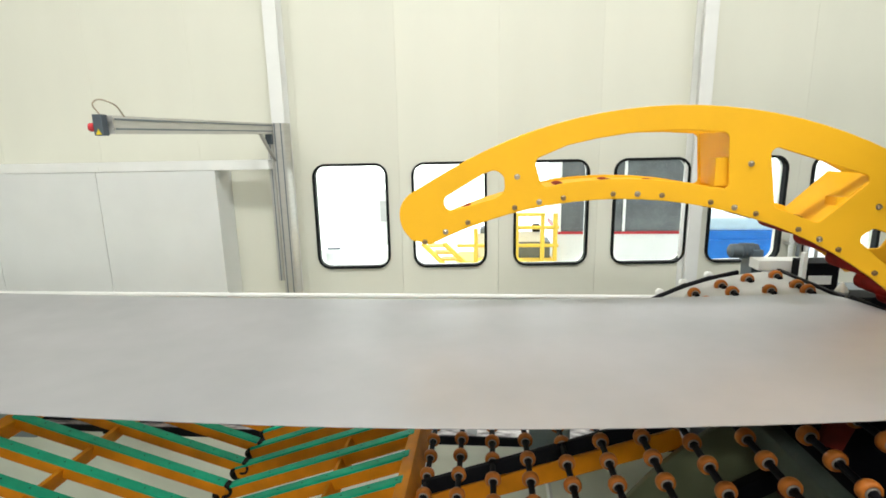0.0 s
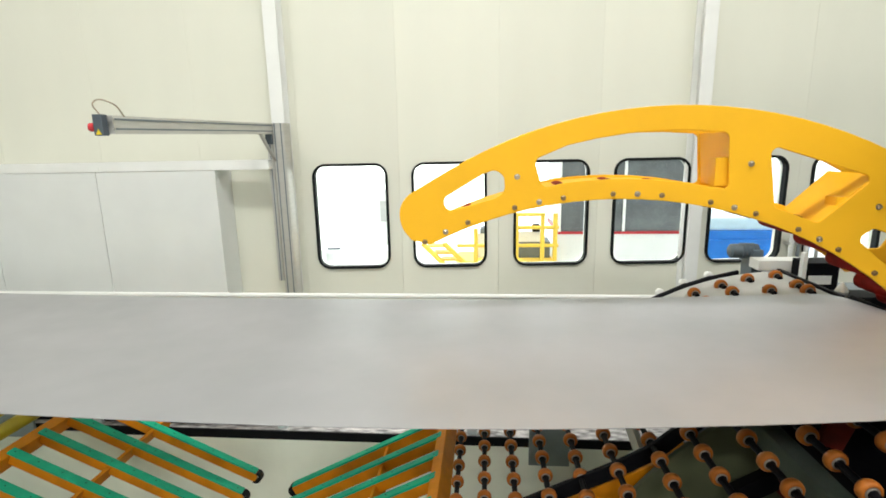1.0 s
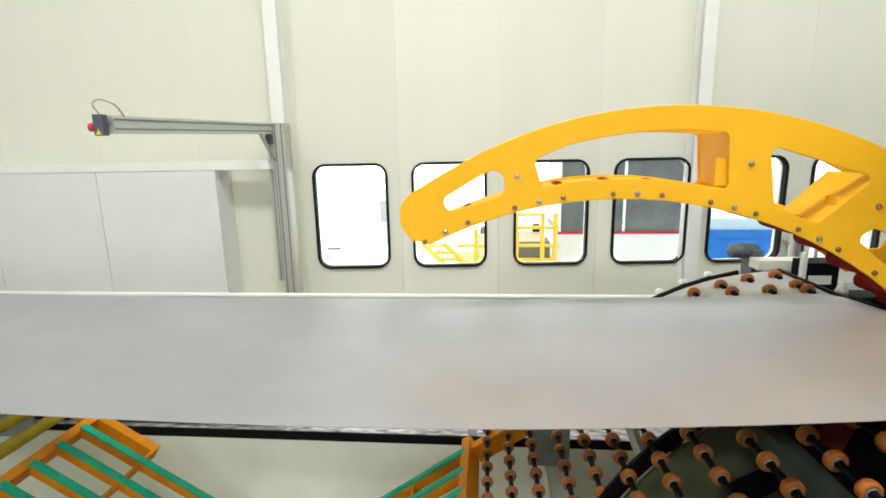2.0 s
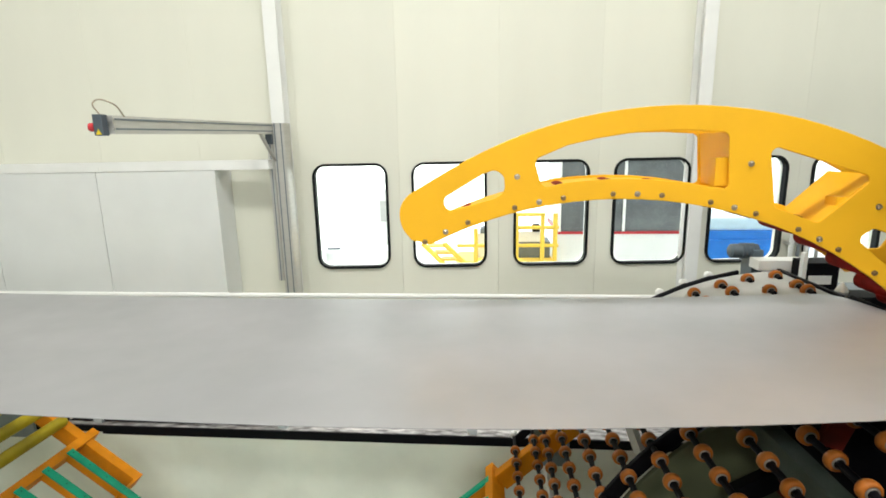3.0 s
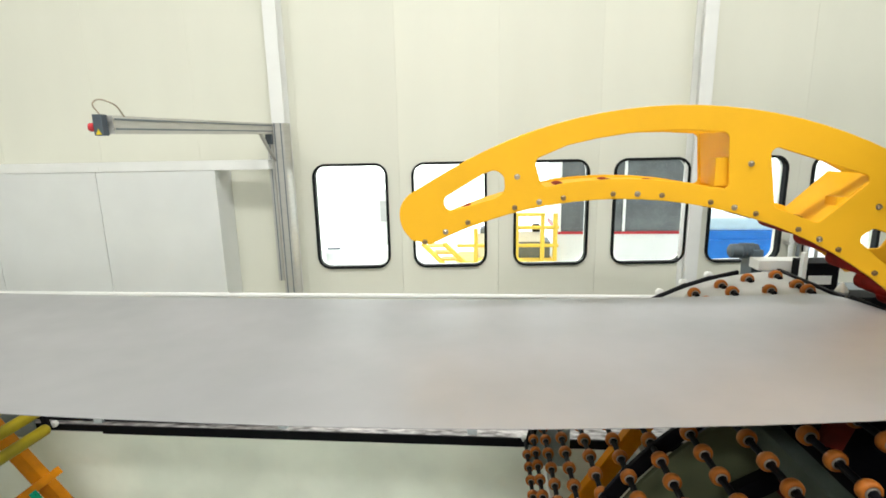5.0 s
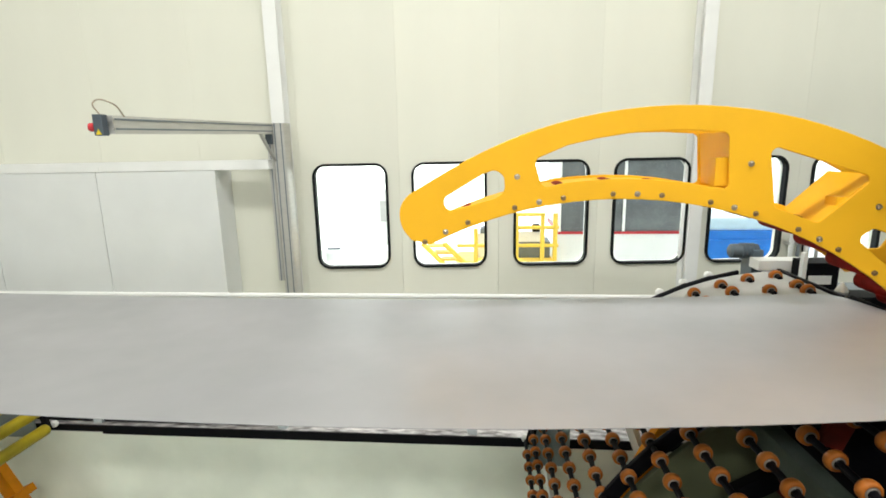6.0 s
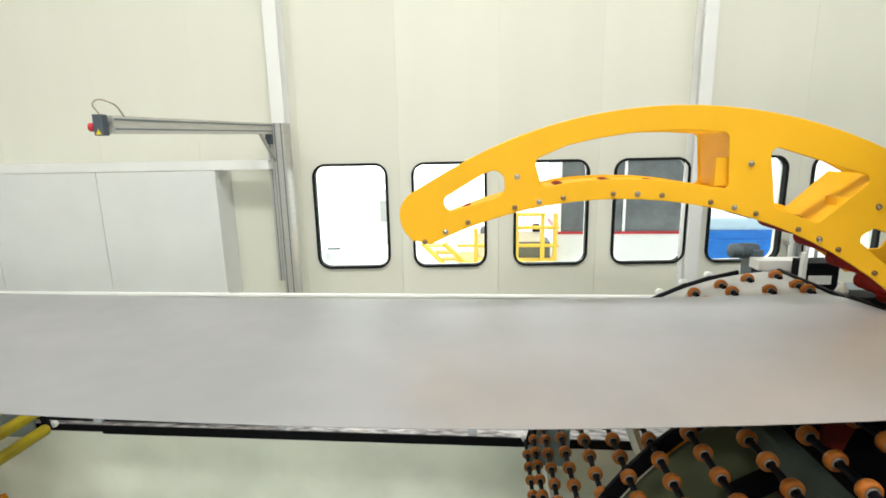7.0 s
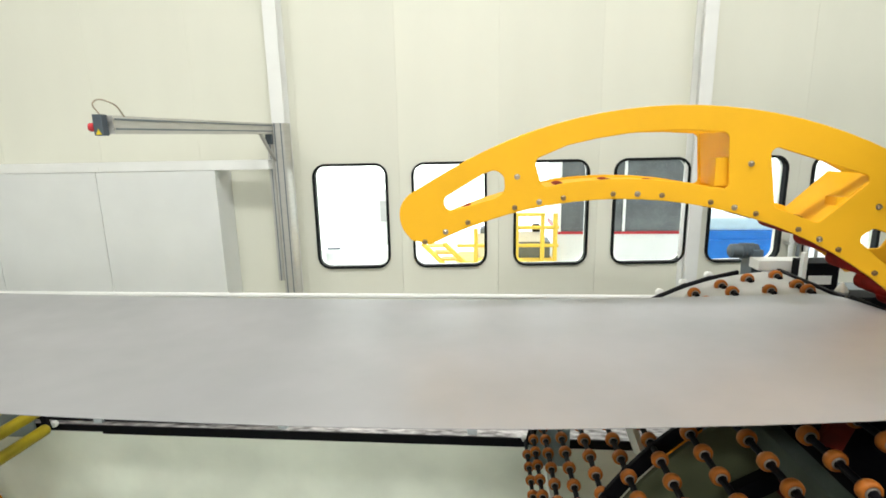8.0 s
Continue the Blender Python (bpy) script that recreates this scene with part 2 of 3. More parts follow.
def build_hall():
    ceil = link_mesh("ceiling", box(bmesh.new(), -9.2, 9.2, -10.2, 6.6, CEIL, CEIL + 0.15), M_CEIL)
    tagged(ceil, "pale sheet-metal hall ceiling", "ceiling", kind="structure")
    for nm, b in (("wall_west", (-9.2, -9, -10.2, 6.6)), ("wall_east", (9, 9.2, -10.2, 6.6))):
        w = link_mesh(nm, box(bmesh.new(), *b, FLOOR - 0.2, CEIL), M_HALL)
        tagged(w, "pale grey painted sandwich-panel hall wall", "wall", kind="structure")
    # unseen opening and frame, added only to hold the rear fill light
    bm = bmesh.new()
    box(bm, -9, -2.6, -10.2, -10.0, FLOOR - 0.2, CEIL)
    box(bm, 4.6, 9, -10.2, -10.0, FLOOR - 0.2, CEIL)
    box(bm, -2.6, 4.6, -10.2, -10.0, FLOOR - 0.2, 1.2)
    box(bm, -2.6, 4.6, -10.2, -10.0, 4.2, CEIL)
    tagged(link_mesh("wall_south", bm, M_HALL), "pale grey painted hall wall with an opening added for fill light", "wall", kind="structure")
    win = thing("window_8", pose(1.0, -10.1, 2.7), "unseen steel window frame added round the fill light", "window", kind="structure")
    for k in range(5):
        bm = bmesh.new()
        box(bm, -3.6 + 1.79 * k, -3.56 + 1.79 * k, -0.04, 0.04, -1.5, 1.5)
        part("mullion", bm, M_GREY, win)
    # far wall in panels, six of them with windows
    root = thing("wall_north", WALL, "cream sandwich-panel wall with a row of rounded windows", "wall", kind="structure")
    W, zc, ww, wh = 1.005, 1.405, 0.735, 1.06
    z0, z1 = FLOOR, CEIL
    half = W / 2 - 0.003
    outer = [(-half, z0), (half, z0), (half, z1), (-half, z1)]
    hole = rounded([(-ww / 2, zc - wh / 2), (ww / 2, zc - wh / 2), (ww / 2, zc + wh / 2), (-ww / 2, zc + wh / 2)], 0.11)
    plain = plate_mesh("panel", [outer], 0.08, 0.003)
    plain.materials.append(M_WALL)
    # the cut-outs do not sit quite in the middle of every panel
    off = (0.0, 0.0, 0.033, 0.036, 0.004, 0.0, 0.0)
    for k in range(-7, 9):
        panel = plain
        if 0 <= k <= 6:
            panel = plate_mesh("panel", [outer, [(x + off[k], z) for x, z in hole]], 0.08, 0.003)
            panel.materials.append(M_WALL)
        same("panel", panel, root, pose(k * W, 0.04, 0))
    backing = link_mesh("backing", plate_mesh_bm([(-7.6 * W, z0), (8.6 * W, z0), (8.6 * W, z1), (-7.6 * W, z1)],
                        [[(x + k * W + off[k], z) for x, z in hole] for k in range(7)], 0.02), M_WHITE, root)
    backing.matrix_basis = pose(0, 0.095, 0)
    big = rounded([(-ww / 2 - 0.011, zc - wh / 2 - 0.011), (ww / 2 + 0.011, zc - wh / 2 - 0.011), (ww / 2 + 0.011, zc + wh / 2 + 0.011), (-ww / 2 - 0.011, zc + wh / 2 + 0.011)], 0.13)
    small = rounded([(-ww / 2 + 0.008, zc - wh / 2 + 0.008), (ww / 2 - 0.008, zc - wh / 2 + 0.008), (ww / 2 - 0.008, zc + wh / 2 - 0.008), (-ww / 2 + 0.008, zc + wh / 2 - 0.008)], 0.1)
    gasket = plate_mesh("window_frame", [big, small], 0.03, 0.004)
    sleeve = plate_mesh("reveal", [hole_shrink(hole, 0.002, zc), hole_shrink(hole, 0.008, zc)], 0.05, 0.0)
    gasket.materials.append(M_RUB), sleeve.materials.append(M_RUB)
    bm = bmesh.new()
    vs = [bm.verts.new((x, 0, z)) for x, z in hole_shrink(hole, 0.003, zc)]
    bm.faces.new(vs)
    ret = bmesh.ops.extrude_face_region(bm, geom=bm.faces[:])
    bmesh.ops.translate(bm, vec=(0, 0.006, 0), verts=[v for v in ret["geom"] if isinstance(v, bmesh.types.BMVert)])
    bmesh.ops.recalc_face_normals(bm, faces=bm.faces[:])
    pane = bpy.data.meshes.new("pane")
    bm.to_mesh(pane)
    bm.free()
    pane.materials.append(glass())
    for k in range(7):
        win = thing("window_%d" % (k + 1), WALL @ pose(k * W + off[k], 0, 0), "rounded hall window with a black rubber gasket", "window", "hall windows", "structure")
        same("window_frame", gasket, win, pose(0, -0.012, 0))
        same("reveal", sleeve, win, pose(0, 0.026, 0))
        p = same("pane", pane, win, pose(0, 0.044, 0))
        p.visible_shadow = False
    for i, u in enumerate((-0.628, 3.435)):
        post = thing("column_%d" % (i + 1), WALL @ pose(u, -0.09, 0), "white painted steel wall column", "column", "wall columns", "structure")
        bm = bmesh.new()
        box(bm, -0.062, 0.062, -0.09, -0.078, FLOOR, CEIL)
        box(bm, -0.062, 0.062, 0.076, 0.088, FLOOR, CEIL)
        box(bm, -0.006, 0.006, -0.08, 0.08, FLOOR, CEIL)
        part("profile", bm, M_WHITE, post)
        bm = bmesh.new()
        box(bm, -0.14, 0.14, -0.12, 0.088, FLOOR, FLOOR + 0.015)
        part("foot_plate", bm, M_WHITE, post)


def hole_shrink(ring, d, zc):
    """The window ring drawn in by d."""
    out = []
    n = len(ring)
    for i in range(n):
        a, b = Vector(ring[i - 1]), Vector(ring[(i + 1) % n])
        t = (b - a).normalized()
        out.append((ring[i][0] - t.y * d, ring[i][1] + t.x * d))
    return out


def plate_mesh_bm(outer, holes, thick):
    me = plate_mesh("sheet", [outer, *holes], thick)
    bm = bmesh.new()
    bm.from_mesh(me)
    bpy.data.meshes.remove(me)
    return bm


def glass():
    m = bpy.data.materials.new("window_glass")
    m.use_nodes = True
    b = m.node_tree.nodes["Principled BSDF"]
    b.inputs["Base Color"].default_value = (0.97, 1.0, 0.98, 1)
    b.inputs["Roughness"].default_value = 0.02
    b.inputs["Transmission Weight"].default_value = 1.0
    b.inputs["IOR"].default_value = 1.1
    return m


build_floor()
build_hall()


# ---- the strip ----
def strip_z(x, y):
    k = 0.004 if x < -0.6 else (0.0240 - (y - 1.38) / 1.32 * 0.0157)
    lip = 0.0094 * (2.7 - y) / 1.32 * max(0.0, -0.6 - max(x, -2.0)) ** 2
    return 1.248 + lip + k * (min(max(x, -4.9), 1.75) + 0.6) ** 2 - 0.7 * max(0.0, min(x, 2.3) - 1.72) ** 2 - max(0.0, x - 2.3) * 0.7


def build_strip():
    bm = bmesh.new()
    xs = [-8.9 + i * 0.14 for i in range(75)] + [1.46 + i * 0.05 for i in range(1, 25)]
    ys = [1.375 + i * 1.325 / 6 for i in range(7)]
    top = [[bm.verts.new((x, y, strip_z(x, y))) for y in ys] for x in xs]
    for i in range(len(xs) - 1):
        for j in range(6):
            bm.faces.new((top[i][j], top[i + 1][j], top[i + 1][j + 1], top[i][j + 1]))
    ret = bmesh.ops.extrude_face_region(bm, geom=bm.faces[:])
    bmesh.ops.translate(bm, vec=(0, 0, -0.0025), verts=[v for v in ret["geom"] if isinstance(v, bmesh.types.BMVert)])
    bmesh.ops.recalc_face_normals(bm, faces=bm.faces[:])
    bm.normal_update()
    for e in bm.edges:
        e.smooth = e.calc_face_angle(0) < 0.5
    ob = link_mesh("metal_strip", bm, M_SHEET, smooth=True)
    tagged(ob, "wide strip of dull grey sheet metal running over roller beds", "metal strip")


build_strip()

# ---- the swinging tables, and the roller chains that wrap over the curved ends of the bed ----
# angles of the two tables; the roller chains lie along their arms
TABLE_R = [(0.0, 19.2), (0.5, 23.35), (1.0, 27.15), (1.5, 30.95), (2.15, 35.9), (2.8, 40.8), (3.0, 42.35), (3.5, 46.2), (4.2, 51.6), (4.7, 55.5), (5.25, 59.8), (5.8, 64.1), (6.3, 68.0), (6.8, 71.6), (7.1, 72.9), (7.5, 73.5), (8.0, 73.7)]
TABLE_L = [(0.0, 17.9), (0.5, 21.6), (1.0, 25.05), (1.5, 28.6), (2.15, 33.3), (2.8, 38.1), (3.0, 39.55), (3.5, 43.2), (4.2, 48.4), (4.7, 52.3), (5.25, 56.7), (5.8, 61.5), (6.3, 66.1), (6.8, 70.6), (7.1, 72.3), (7.5, 73.1), (8.0, 73.4)]
PIVOT_R, PIVOT_L = (1.657, 1.159), (-4.919, 1.134)
ARC_R, ARC_L, RAD, ARC_Z = 1.930, -5.245, 1.657, -0.387
A0, STEP, LAST = 28.587, 5.768, 9
Y_NEAR, Y_FAR = 0.66, 3.46


def swing(t, rows):
    for (ta, a), (tb, b) in zip(rows, rows[1:]):
        if t <= tb:
            return a + (b - a) * (t - ta) / (tb - ta)
    return rows[-1][1]


def chain_point(i, phi):
    """Place (x outward from the arc's centre, z) and slope of shaft i: on the arc as far as the swing arm, then along the arm."""
    a, f = radians(A0 + STEP * i), radians(phi)
    d, n = Vector((math.cos(f), -math.sin(f))), Vector((math.sin(f), math.cos(f)))
    o = Vector((0.273, PIVOT_R[1] - ARC_Z)) + n * 0.056
    b = o.dot(d)
    hit = o + d * (-b + math.sqrt(max(b * b - o.dot(o) + RAD * RAD, 0)))
    m = math.atan2(hit.x, hit.y)
    if a <= m:
        return RAD * math.sin(a), RAD * math.cos(a), math.degrees(a)
    run = RAD * (a - m)
    p = hit + d * (run + min(0.02, 0.15 * run))
    return p.x, p.y, phi


def shaft_rows(i, side):
    rows = []
    cx_ = ARC_R if side < 0 else ARC_L
    for k in range(33):
        t = k * 0.25
        x, z, sl = chain_point(i, swing(t, TABLE_R if side < 0 else TABLE_L))
        x2, z2, _ = chain_point(i + 1, swing(t, TABLE_R if side < 0 else TABLE_L))
        sl = math.degrees(math.atan2(z - z2, x2 - x))
        rows.append((t, pose(cx_ + side * x, 0, ARC_Z + z, 0, side * sl, 0)))
    return rows


MOVES = []
# how far the wheels of a shaft are set along it
WHEEL_SHIFT = {1: -0.033, 2: 0.017, 3: -0.014, 4: 0.036, 5: -0.05, 6: 0.05, 7: -0.03, 8: -0.07, 9: -0.006}
OUTER = {-1: (3.17, 2.99), -2: (3.17, 3.02), -3: (3.18, 2.93), -4: (3.18, 2.96, 2.86)}


def wheel_mesh():
    bm = lathe(bmesh.new(), [(0.0125, -0.020), (0.0165, -0.0195), (0.017, -0.0155), (0.0225, -0.0165), (0.0295, -0.0175), (0.0350, -0.010), (0.0365, 0.0),
                             (0.0350, 0.010), (0.0295, 0.0175), (0.0225, 0.0165), (0.017, 0.0155), (0.0165, 0.0195), (0.0125, 0.020)], 18,
               index=[2, 1, 1, 0, 0, 0, 0, 0, 0, 1, 1, 2])
    me = bpy.data.meshes.new("wheel")
    bm.to_mesh(me)
    bm.free()
    for p in me.polygons:
        p.use_smooth = True
    for mm in (M_PU, M_HUB, M_BLK):
        me.materials.append(mm)
    return me


def build_bed(side):
    """One curved bed end: side -1 falls to the left with skate wheels, side 1 falls to the right with long rollers."""
    wheels = side < 0
    cx_ = ARC_R if wheels else ARC_L
    bed = thing("roller_bed", pose(0, 0, 0), "articulated roller bed with orange skate wheels on black shafts" if wheels else "articulated roller bed with long olive yellow rollers", "roller bed")
    wm = wheel_mesh()
    bm = rod(bmesh.new(), (0, Y_NEAR, 0), (0, Y_FAR, 0), 0.0135, 10)
    shaft = bpy.data.meshes.new("shaft")
    bm.to_mesh(shaft)
    bm.free()
    shaft.materials.append(M_BLK)
    bm = rod(bmesh.new(), (0, Y_NEAR, 0), (0, 2.71, 0), 0.0135, 10)
    short = bpy.data.meshes.new("short_shaft")
    bm.to_mesh(short)
    bm.free()
    short.materials.append(M_BLK)
    bm = rod(bmesh.new(), (0, -0.055, 0), (0, 0.055, 0), 0.0145, 12)
    axle = bpy.data.meshes.new("axle")
    bm.to_mesh(axle)
    bm.free()
    axle.materials.append(M_BLK)
    big = wheel_mesh()
    big.transform(Matrix.Scale(1.08, 4))
    L = RAD * radians(STEP)
    links = []
    for z0, z1, name in ((-0.060, 0.014, "chain_link"), (-0.062, 0.0, "rim_link"), (-0.062, 0.024, "rim_link")):
        bm = bmesh.new()
        box(bm, -0.02, L + 0.02, -0.012, 0.012, z0, z1, 0.008)
        bmesh.ops.transform(bm, matrix=Matrix.Diagonal((side, 1, 1, 1)), verts=bm.verts[:])
        bmesh.ops.recalc_face_normals(bm, faces=bm.faces[:])
        me = bpy.data.meshes.new(name)
        bm.to_mesh(me)
        bm.free()
        me.materials.append(M_BLK)
        links.append(me)
    bm = lathe(bmesh.new(), [(0.010, -0.02), (0.026, -0.017), (0.030, 0.0), (0.026, 0.017), (0.010, 0.02)], 12)
    cap = bpy.data.meshes.new("end_roller")
    bm.to_mesh(cap)
    bm.free()
    cap.materials.append(M_WHITE)
    bm = lathe(bmesh.new(), [(0.02, Y_NEAR + 0.04), (0.044, Y_NEAR + 0.045), (0.047, Y_NEAR + 0.06), (0.047, Y_FAR - 0.06), (0.044, Y_FAR - 0.045), (0.02, Y_FAR - 0.04)], 18)
    roller = bpy.data.meshes.new("roller")
    bm.to_mesh(roller)
    bm.free()
    roller.materials.append(M_OLV)
    for p in roller.polygons:
        p.use_smooth = True
    for i in range(-5, LAST + 1):
        rows = shaft_rows(i, side)
        upper = wheels and i < 1
        ob = new("roller_shaft", short if upper else shaft)
        ob.parent = bed
        ob.matrix_basis = rows[0][1]
        if wheels:
            for k in range(-4, 14):
                y = 1.41 + 0.145 * k
                if Y_NEAR + 0.05 < y < (2.7 if upper else Y_FAR - 0.05) and not (i < -2 and 1.3 < y < 2.8):
                    same("wheel", wm, ob, pose(0, y + WHEEL_SHIFT.get(i, 0.0), 0, 0, random.uniform(0, 360), 0))
            # single wheels that stand out of the curved pan beyond the strip
            for y in OUTER.get(i, ()):
                same("wheel", big, ob, pose(0.034, y, -0.004, 0, random.uniform(0, 360), 0))
                same("axle", axle, ob, pose(0.034, y, -0.005))
        else:
            same("roller", roller, ob, pose(0, 0, 0))
        if i < LAST:
            for y in (Y_FAR, 2.07, Y_NEAR) if wheels else (Y_FAR, Y_NEAR):
                if upper and y == Y_FAR:
                    if i > -4:
                        same("rim_link", links[2], ob, pose(0.034, 3.335, -0.012))
                elif not (y == 2.07 and i < -2):
                    same("chain_link", links[0 if y == 2.07 else 1], ob, pose(0, y, 0))
        if not upper or i > -3:
            same("end_roller", cap, ob, pose(0.05, 3.385, -0.002) if upper else pose(0, Y_FAR + 0.035, 0))
        if i > 0:
            MOVES.append((ob, rows))


def build_table(side):
    """A slatted table on side arms that turns about its pivot; side -1 reaches to the left."""
    px, pz = PIVOT_R if side < 0 else PIVOT_L
    rows = [(t, pose(px, 0, pz, 0, side * f, 0)) for t, f in (TABLE_R if side < 0 else TABLE_L)]
    tab = thing("swing_table", rows[0][1], "orange-yellow slatted swing table with green plastic wear strips", "swing table", "swing tables")
    s = side
    # first cross rail, second cross rail, tip of the ribs, start of the wear strips; far rib, rib spacing, far end of the arms
    LA, LB, LT, LS = (2.142, 2.649, 3.53, 2.119) if s > 0 else (2.205, 2.66, 3.51, 2.172)
    y_rib, gap, y_arm = (3.228, 0.223, 3.524) if s > 0 else (3.205, 0.212, 3.364)

    def bx(name, x0, x1, y0, y1, z0, z1, material=M_ORA, bevel=0.006, label=""):
        bm = bmesh.new()
        a, b = sorted((s * x0, s * x1))
        box(bm, a, b, y0, y1, z0, z1, bevel)
        return part(name, bm, material, tab, label)

    bx("side_arm", 0.9, LB if s > 0 else LA - 0.07, y_arm - 0.15, y_arm - 0.07, -0.10, 0.03)
    bx("side_arm", 0.9, LB, 0.70, 0.78, -0.10, 0.03)
    bx("middle_arm", 0.86, LA - 0.07, 2.085, 2.165, -0.125, -0.03)
    bx("cross_rail", LA - 0.07, LA, 0.62, y_arm, -0.075, 0.044 if s > 0 else 0.058)
    bx("cross_rail", LB - 0.022, LB, 0.66, y_arm - 0.07 if s > 0 else y_rib + 0.02, -0.07, 0.034, bevel=0.004)
    for j in range(12):
        y = y_rib - gap * j
        bm = bmesh.new()
        a, b = sorted((s * (LA - 0.01), s * (LT - 0.03)))
        box(bm, a, b, y - 0.022, y + 0.022, -0.025, 0.047, 0.004)
        rib = part("rib", bm, M_ORA, tab)
        bm = bmesh.new()
        a, b = sorted((s * LS, s * (LT - 0.045)))
        box(bm, a, b, y - 0.028, y + 0.028, 0.047, 0.062, 0.003)
        strip = part("wear_strip", bm, M_GRN, tab, "green plastic wear strip")
        n = 9
        for k in range(n):
            u = LS + 0.03 + (LT - LS - 0.12) * k / (n - 1)
            same("screw", SCREW, strip, pose(s * u, y, 0.0625))
        bm = bmesh.new()
        u = s * (LT - 0.035)
        bend = []
        for k in range(10):
            w = radians(100 - 200 * k / 9)
            for rr, yy in ((0.030, -0.026), (0.030, 0.026), (0.046, 0.026), (0.046, -0.026)):
                bend.append(bm.verts.new((u + s * rr * math.cos(w), y + yy, 0.014 + rr * math.sin(w))))
        for k in range(0, len(bend) - 4, 4):
            for q in range(4):
                bm.faces.new((bend[k + q], bend[k + (q + 1) % 4], bend[k + 4 + (q + 1) % 4], bend[k + 4 + q]))
        bm.faces.new(bend[:4]), bm.faces.new(bend[-4:])
        bmesh.ops.recalc_face_normals(bm, faces=bm.faces[:])
        part("end_hook", bm, M_RUB, tab, "black rubber end hook")
    MOVES.append((tab, rows))


def screw_mesh():
    bm = lathe(bmesh.new(), [(0.0042, 0.0), (0.0042, 0.001), (0.003, 0.0015)], 8)
    bmesh.ops.transform(bm, matrix=Matrix.Rotation(radians(90), 4, "X"), verts=bm.verts[:])
    me = bpy.data.meshes.new("screw")
    bm.to_mesh(me)
    bm.free()
    me.materials.append(M_RUB)
    return me


SCREW = screw_mesh()
build_bed(-1)
build_bed(1)
build_table(-1)
build_table(1)


# ---- the raised hold-down arch ----
def build_arch():
    ARCH_Y, DEEP = 2.4, 0.34
    arch = thing("hold_down_arch", pose(0, ARCH_Y, 0), "raised curved yellow steel hold-down arch with red rollers beneath", "hold-down arch")
    lx, lz, lr = 0.621, -0.121, 1.966
    ux, uz, ur = 0.852, 0.189, 2.070

    def low(a, dr=0.0):
        return lx + (lr + dr) * math.sin(radians(a)), lz + (lr + dr) * math.cos(radians(a))

    def up(a, dr=0.0):
        return ux + (ur + dr) * math.sin(radians(a)), uz + (ur + dr) * math.cos(radians(a))

    outer = [up(a) for a in range(-30, 53, 3)] + [(2.52, 1.44), (2.46, 1.38), (2.30, 1.372)] + [low(a) for a in (40, 38, 36, 33)] + [low(a) for a in range(30, -29, -3)]
    nose = [(-0.365, 1.652), (-0.408, 1.705), (-0.423, 1.765), (-0.413, 1.825), (-0.375, 1.872), (-0.30, 1.915)]
    for _ in range(2):
        nose = [nose[0]] + [(p[0] * u + q[0] * (1 - u), p[1] * u + q[1] * (1 - u)) for p, q in zip(nose, nose[1:]) for u in (0.75, 0.25)] + [nose[-1]]
    outer += nose
    slot = rounded([(-0.216, 1.852), (-0.190, 1.786), (0.045, 1.848), (0.092, 1.878), (0.090, 1.955), (0.045, 1.992), (-0.02, 1.968)], 0.05, 6)
    h1 = rounded([(0.222, 2.032), *[up(a, -0.104) for a in (-14, -10, -6, -2, 2)], (1.093, 2.141), (1.115, 1.878), *[low(a, 0.088) for a in (12, 8, 4, 0, -4, -7)], (0.262, 1.895)], 0.035)
    h2 = rounded([(1.270, 2.082), (1.742, 1.926), (1.518, 1.718), (1.318, 1.793)], 0.03)
    h3 = rounded([(1.69, 1.645), (1.76, 1.70), (1.86, 1.66), (1.92, 1.50), (1.85, 1.51)], 0.03)
    h4 = rounded([(1.93, 1.86), (2.15, 1.72), (2.05, 1.50), (1.97, 1.55)], 0.04)
    face = plate_mesh("face_plate", [outer, slot, h1, h2, h3, h4], 0.016, 0.003)
    face.materials.append(M_YEL)
    same("face_plate", face, arch, pose(0, 0, 0))
    # the rear plate stops above the rollers and behind the open nose
    rear = [up(a) for a in range(-19, 53, 3)] + [(2.50, 1.47), (2.40, 1.44)] + [low(a, 0.03) for a in (40, 38, 36, 33)] + [low(a, 0.075) for a in range(30, -14, -3)]
    gap = rounded([(1.37, 2.09), (1.60, 2.055), (1.95, 1.865), (2.15, 1.69), (2.06, 1.53), (1.86, 1.52), (1.60, 1.745), (1.42, 1.80)], 0.03)
    back = plate_mesh("rear_plate", [rear, h1, gap], 0.016, 0.003)
    back.materials.append(M_YEL)
    same("rear_plate", back, arch, pose(0, DEEP, 0))

    def web(name, pts, thick=0.012):
        bm = bmesh.new()
        for (ax, az), (bx_, bz) in zip(pts, pts[1:]):
            d = Vector((bx_ - ax, 0, bz - az))
            m = Matrix.Translation(((ax + bx_) / 2, DEEP / 2, (az + bz) / 2)) @ d.to_track_quat("X", "Z").to_matrix().to_4x4()
            box(bm, -d.length / 2, d.length / 2, -DEEP / 2 + 0.009, DEEP / 2 - 0.009, -thick / 2, thick / 2, m=m)
        return part(name, bm, M_YEL, arch)

    web("web", [(1.101, 2.14), (1.126, 1.885)])
    web("web", [(1.748, 1.935), (1.530, 1.720)])
    bm = bmesh.new()
    ring = []
    for a in range(-24, 37, 3):
        for dr, y in ((0.071, 0.009), (0.071, DEEP - 0.009), (0.079, DEEP - 0.009), (0.079, 0.009)):
            x, z = low(a, dr)
            ring.append(bm.verts.new((x, y, z)))
    for k in range(0, len(ring) - 4, 4):
        for j in range(4):
            bm.faces.new((ring[k + j], ring[k + (j + 1) % 4], ring[k + 4 + (j + 1) % 4], ring[k + 4 + j]))
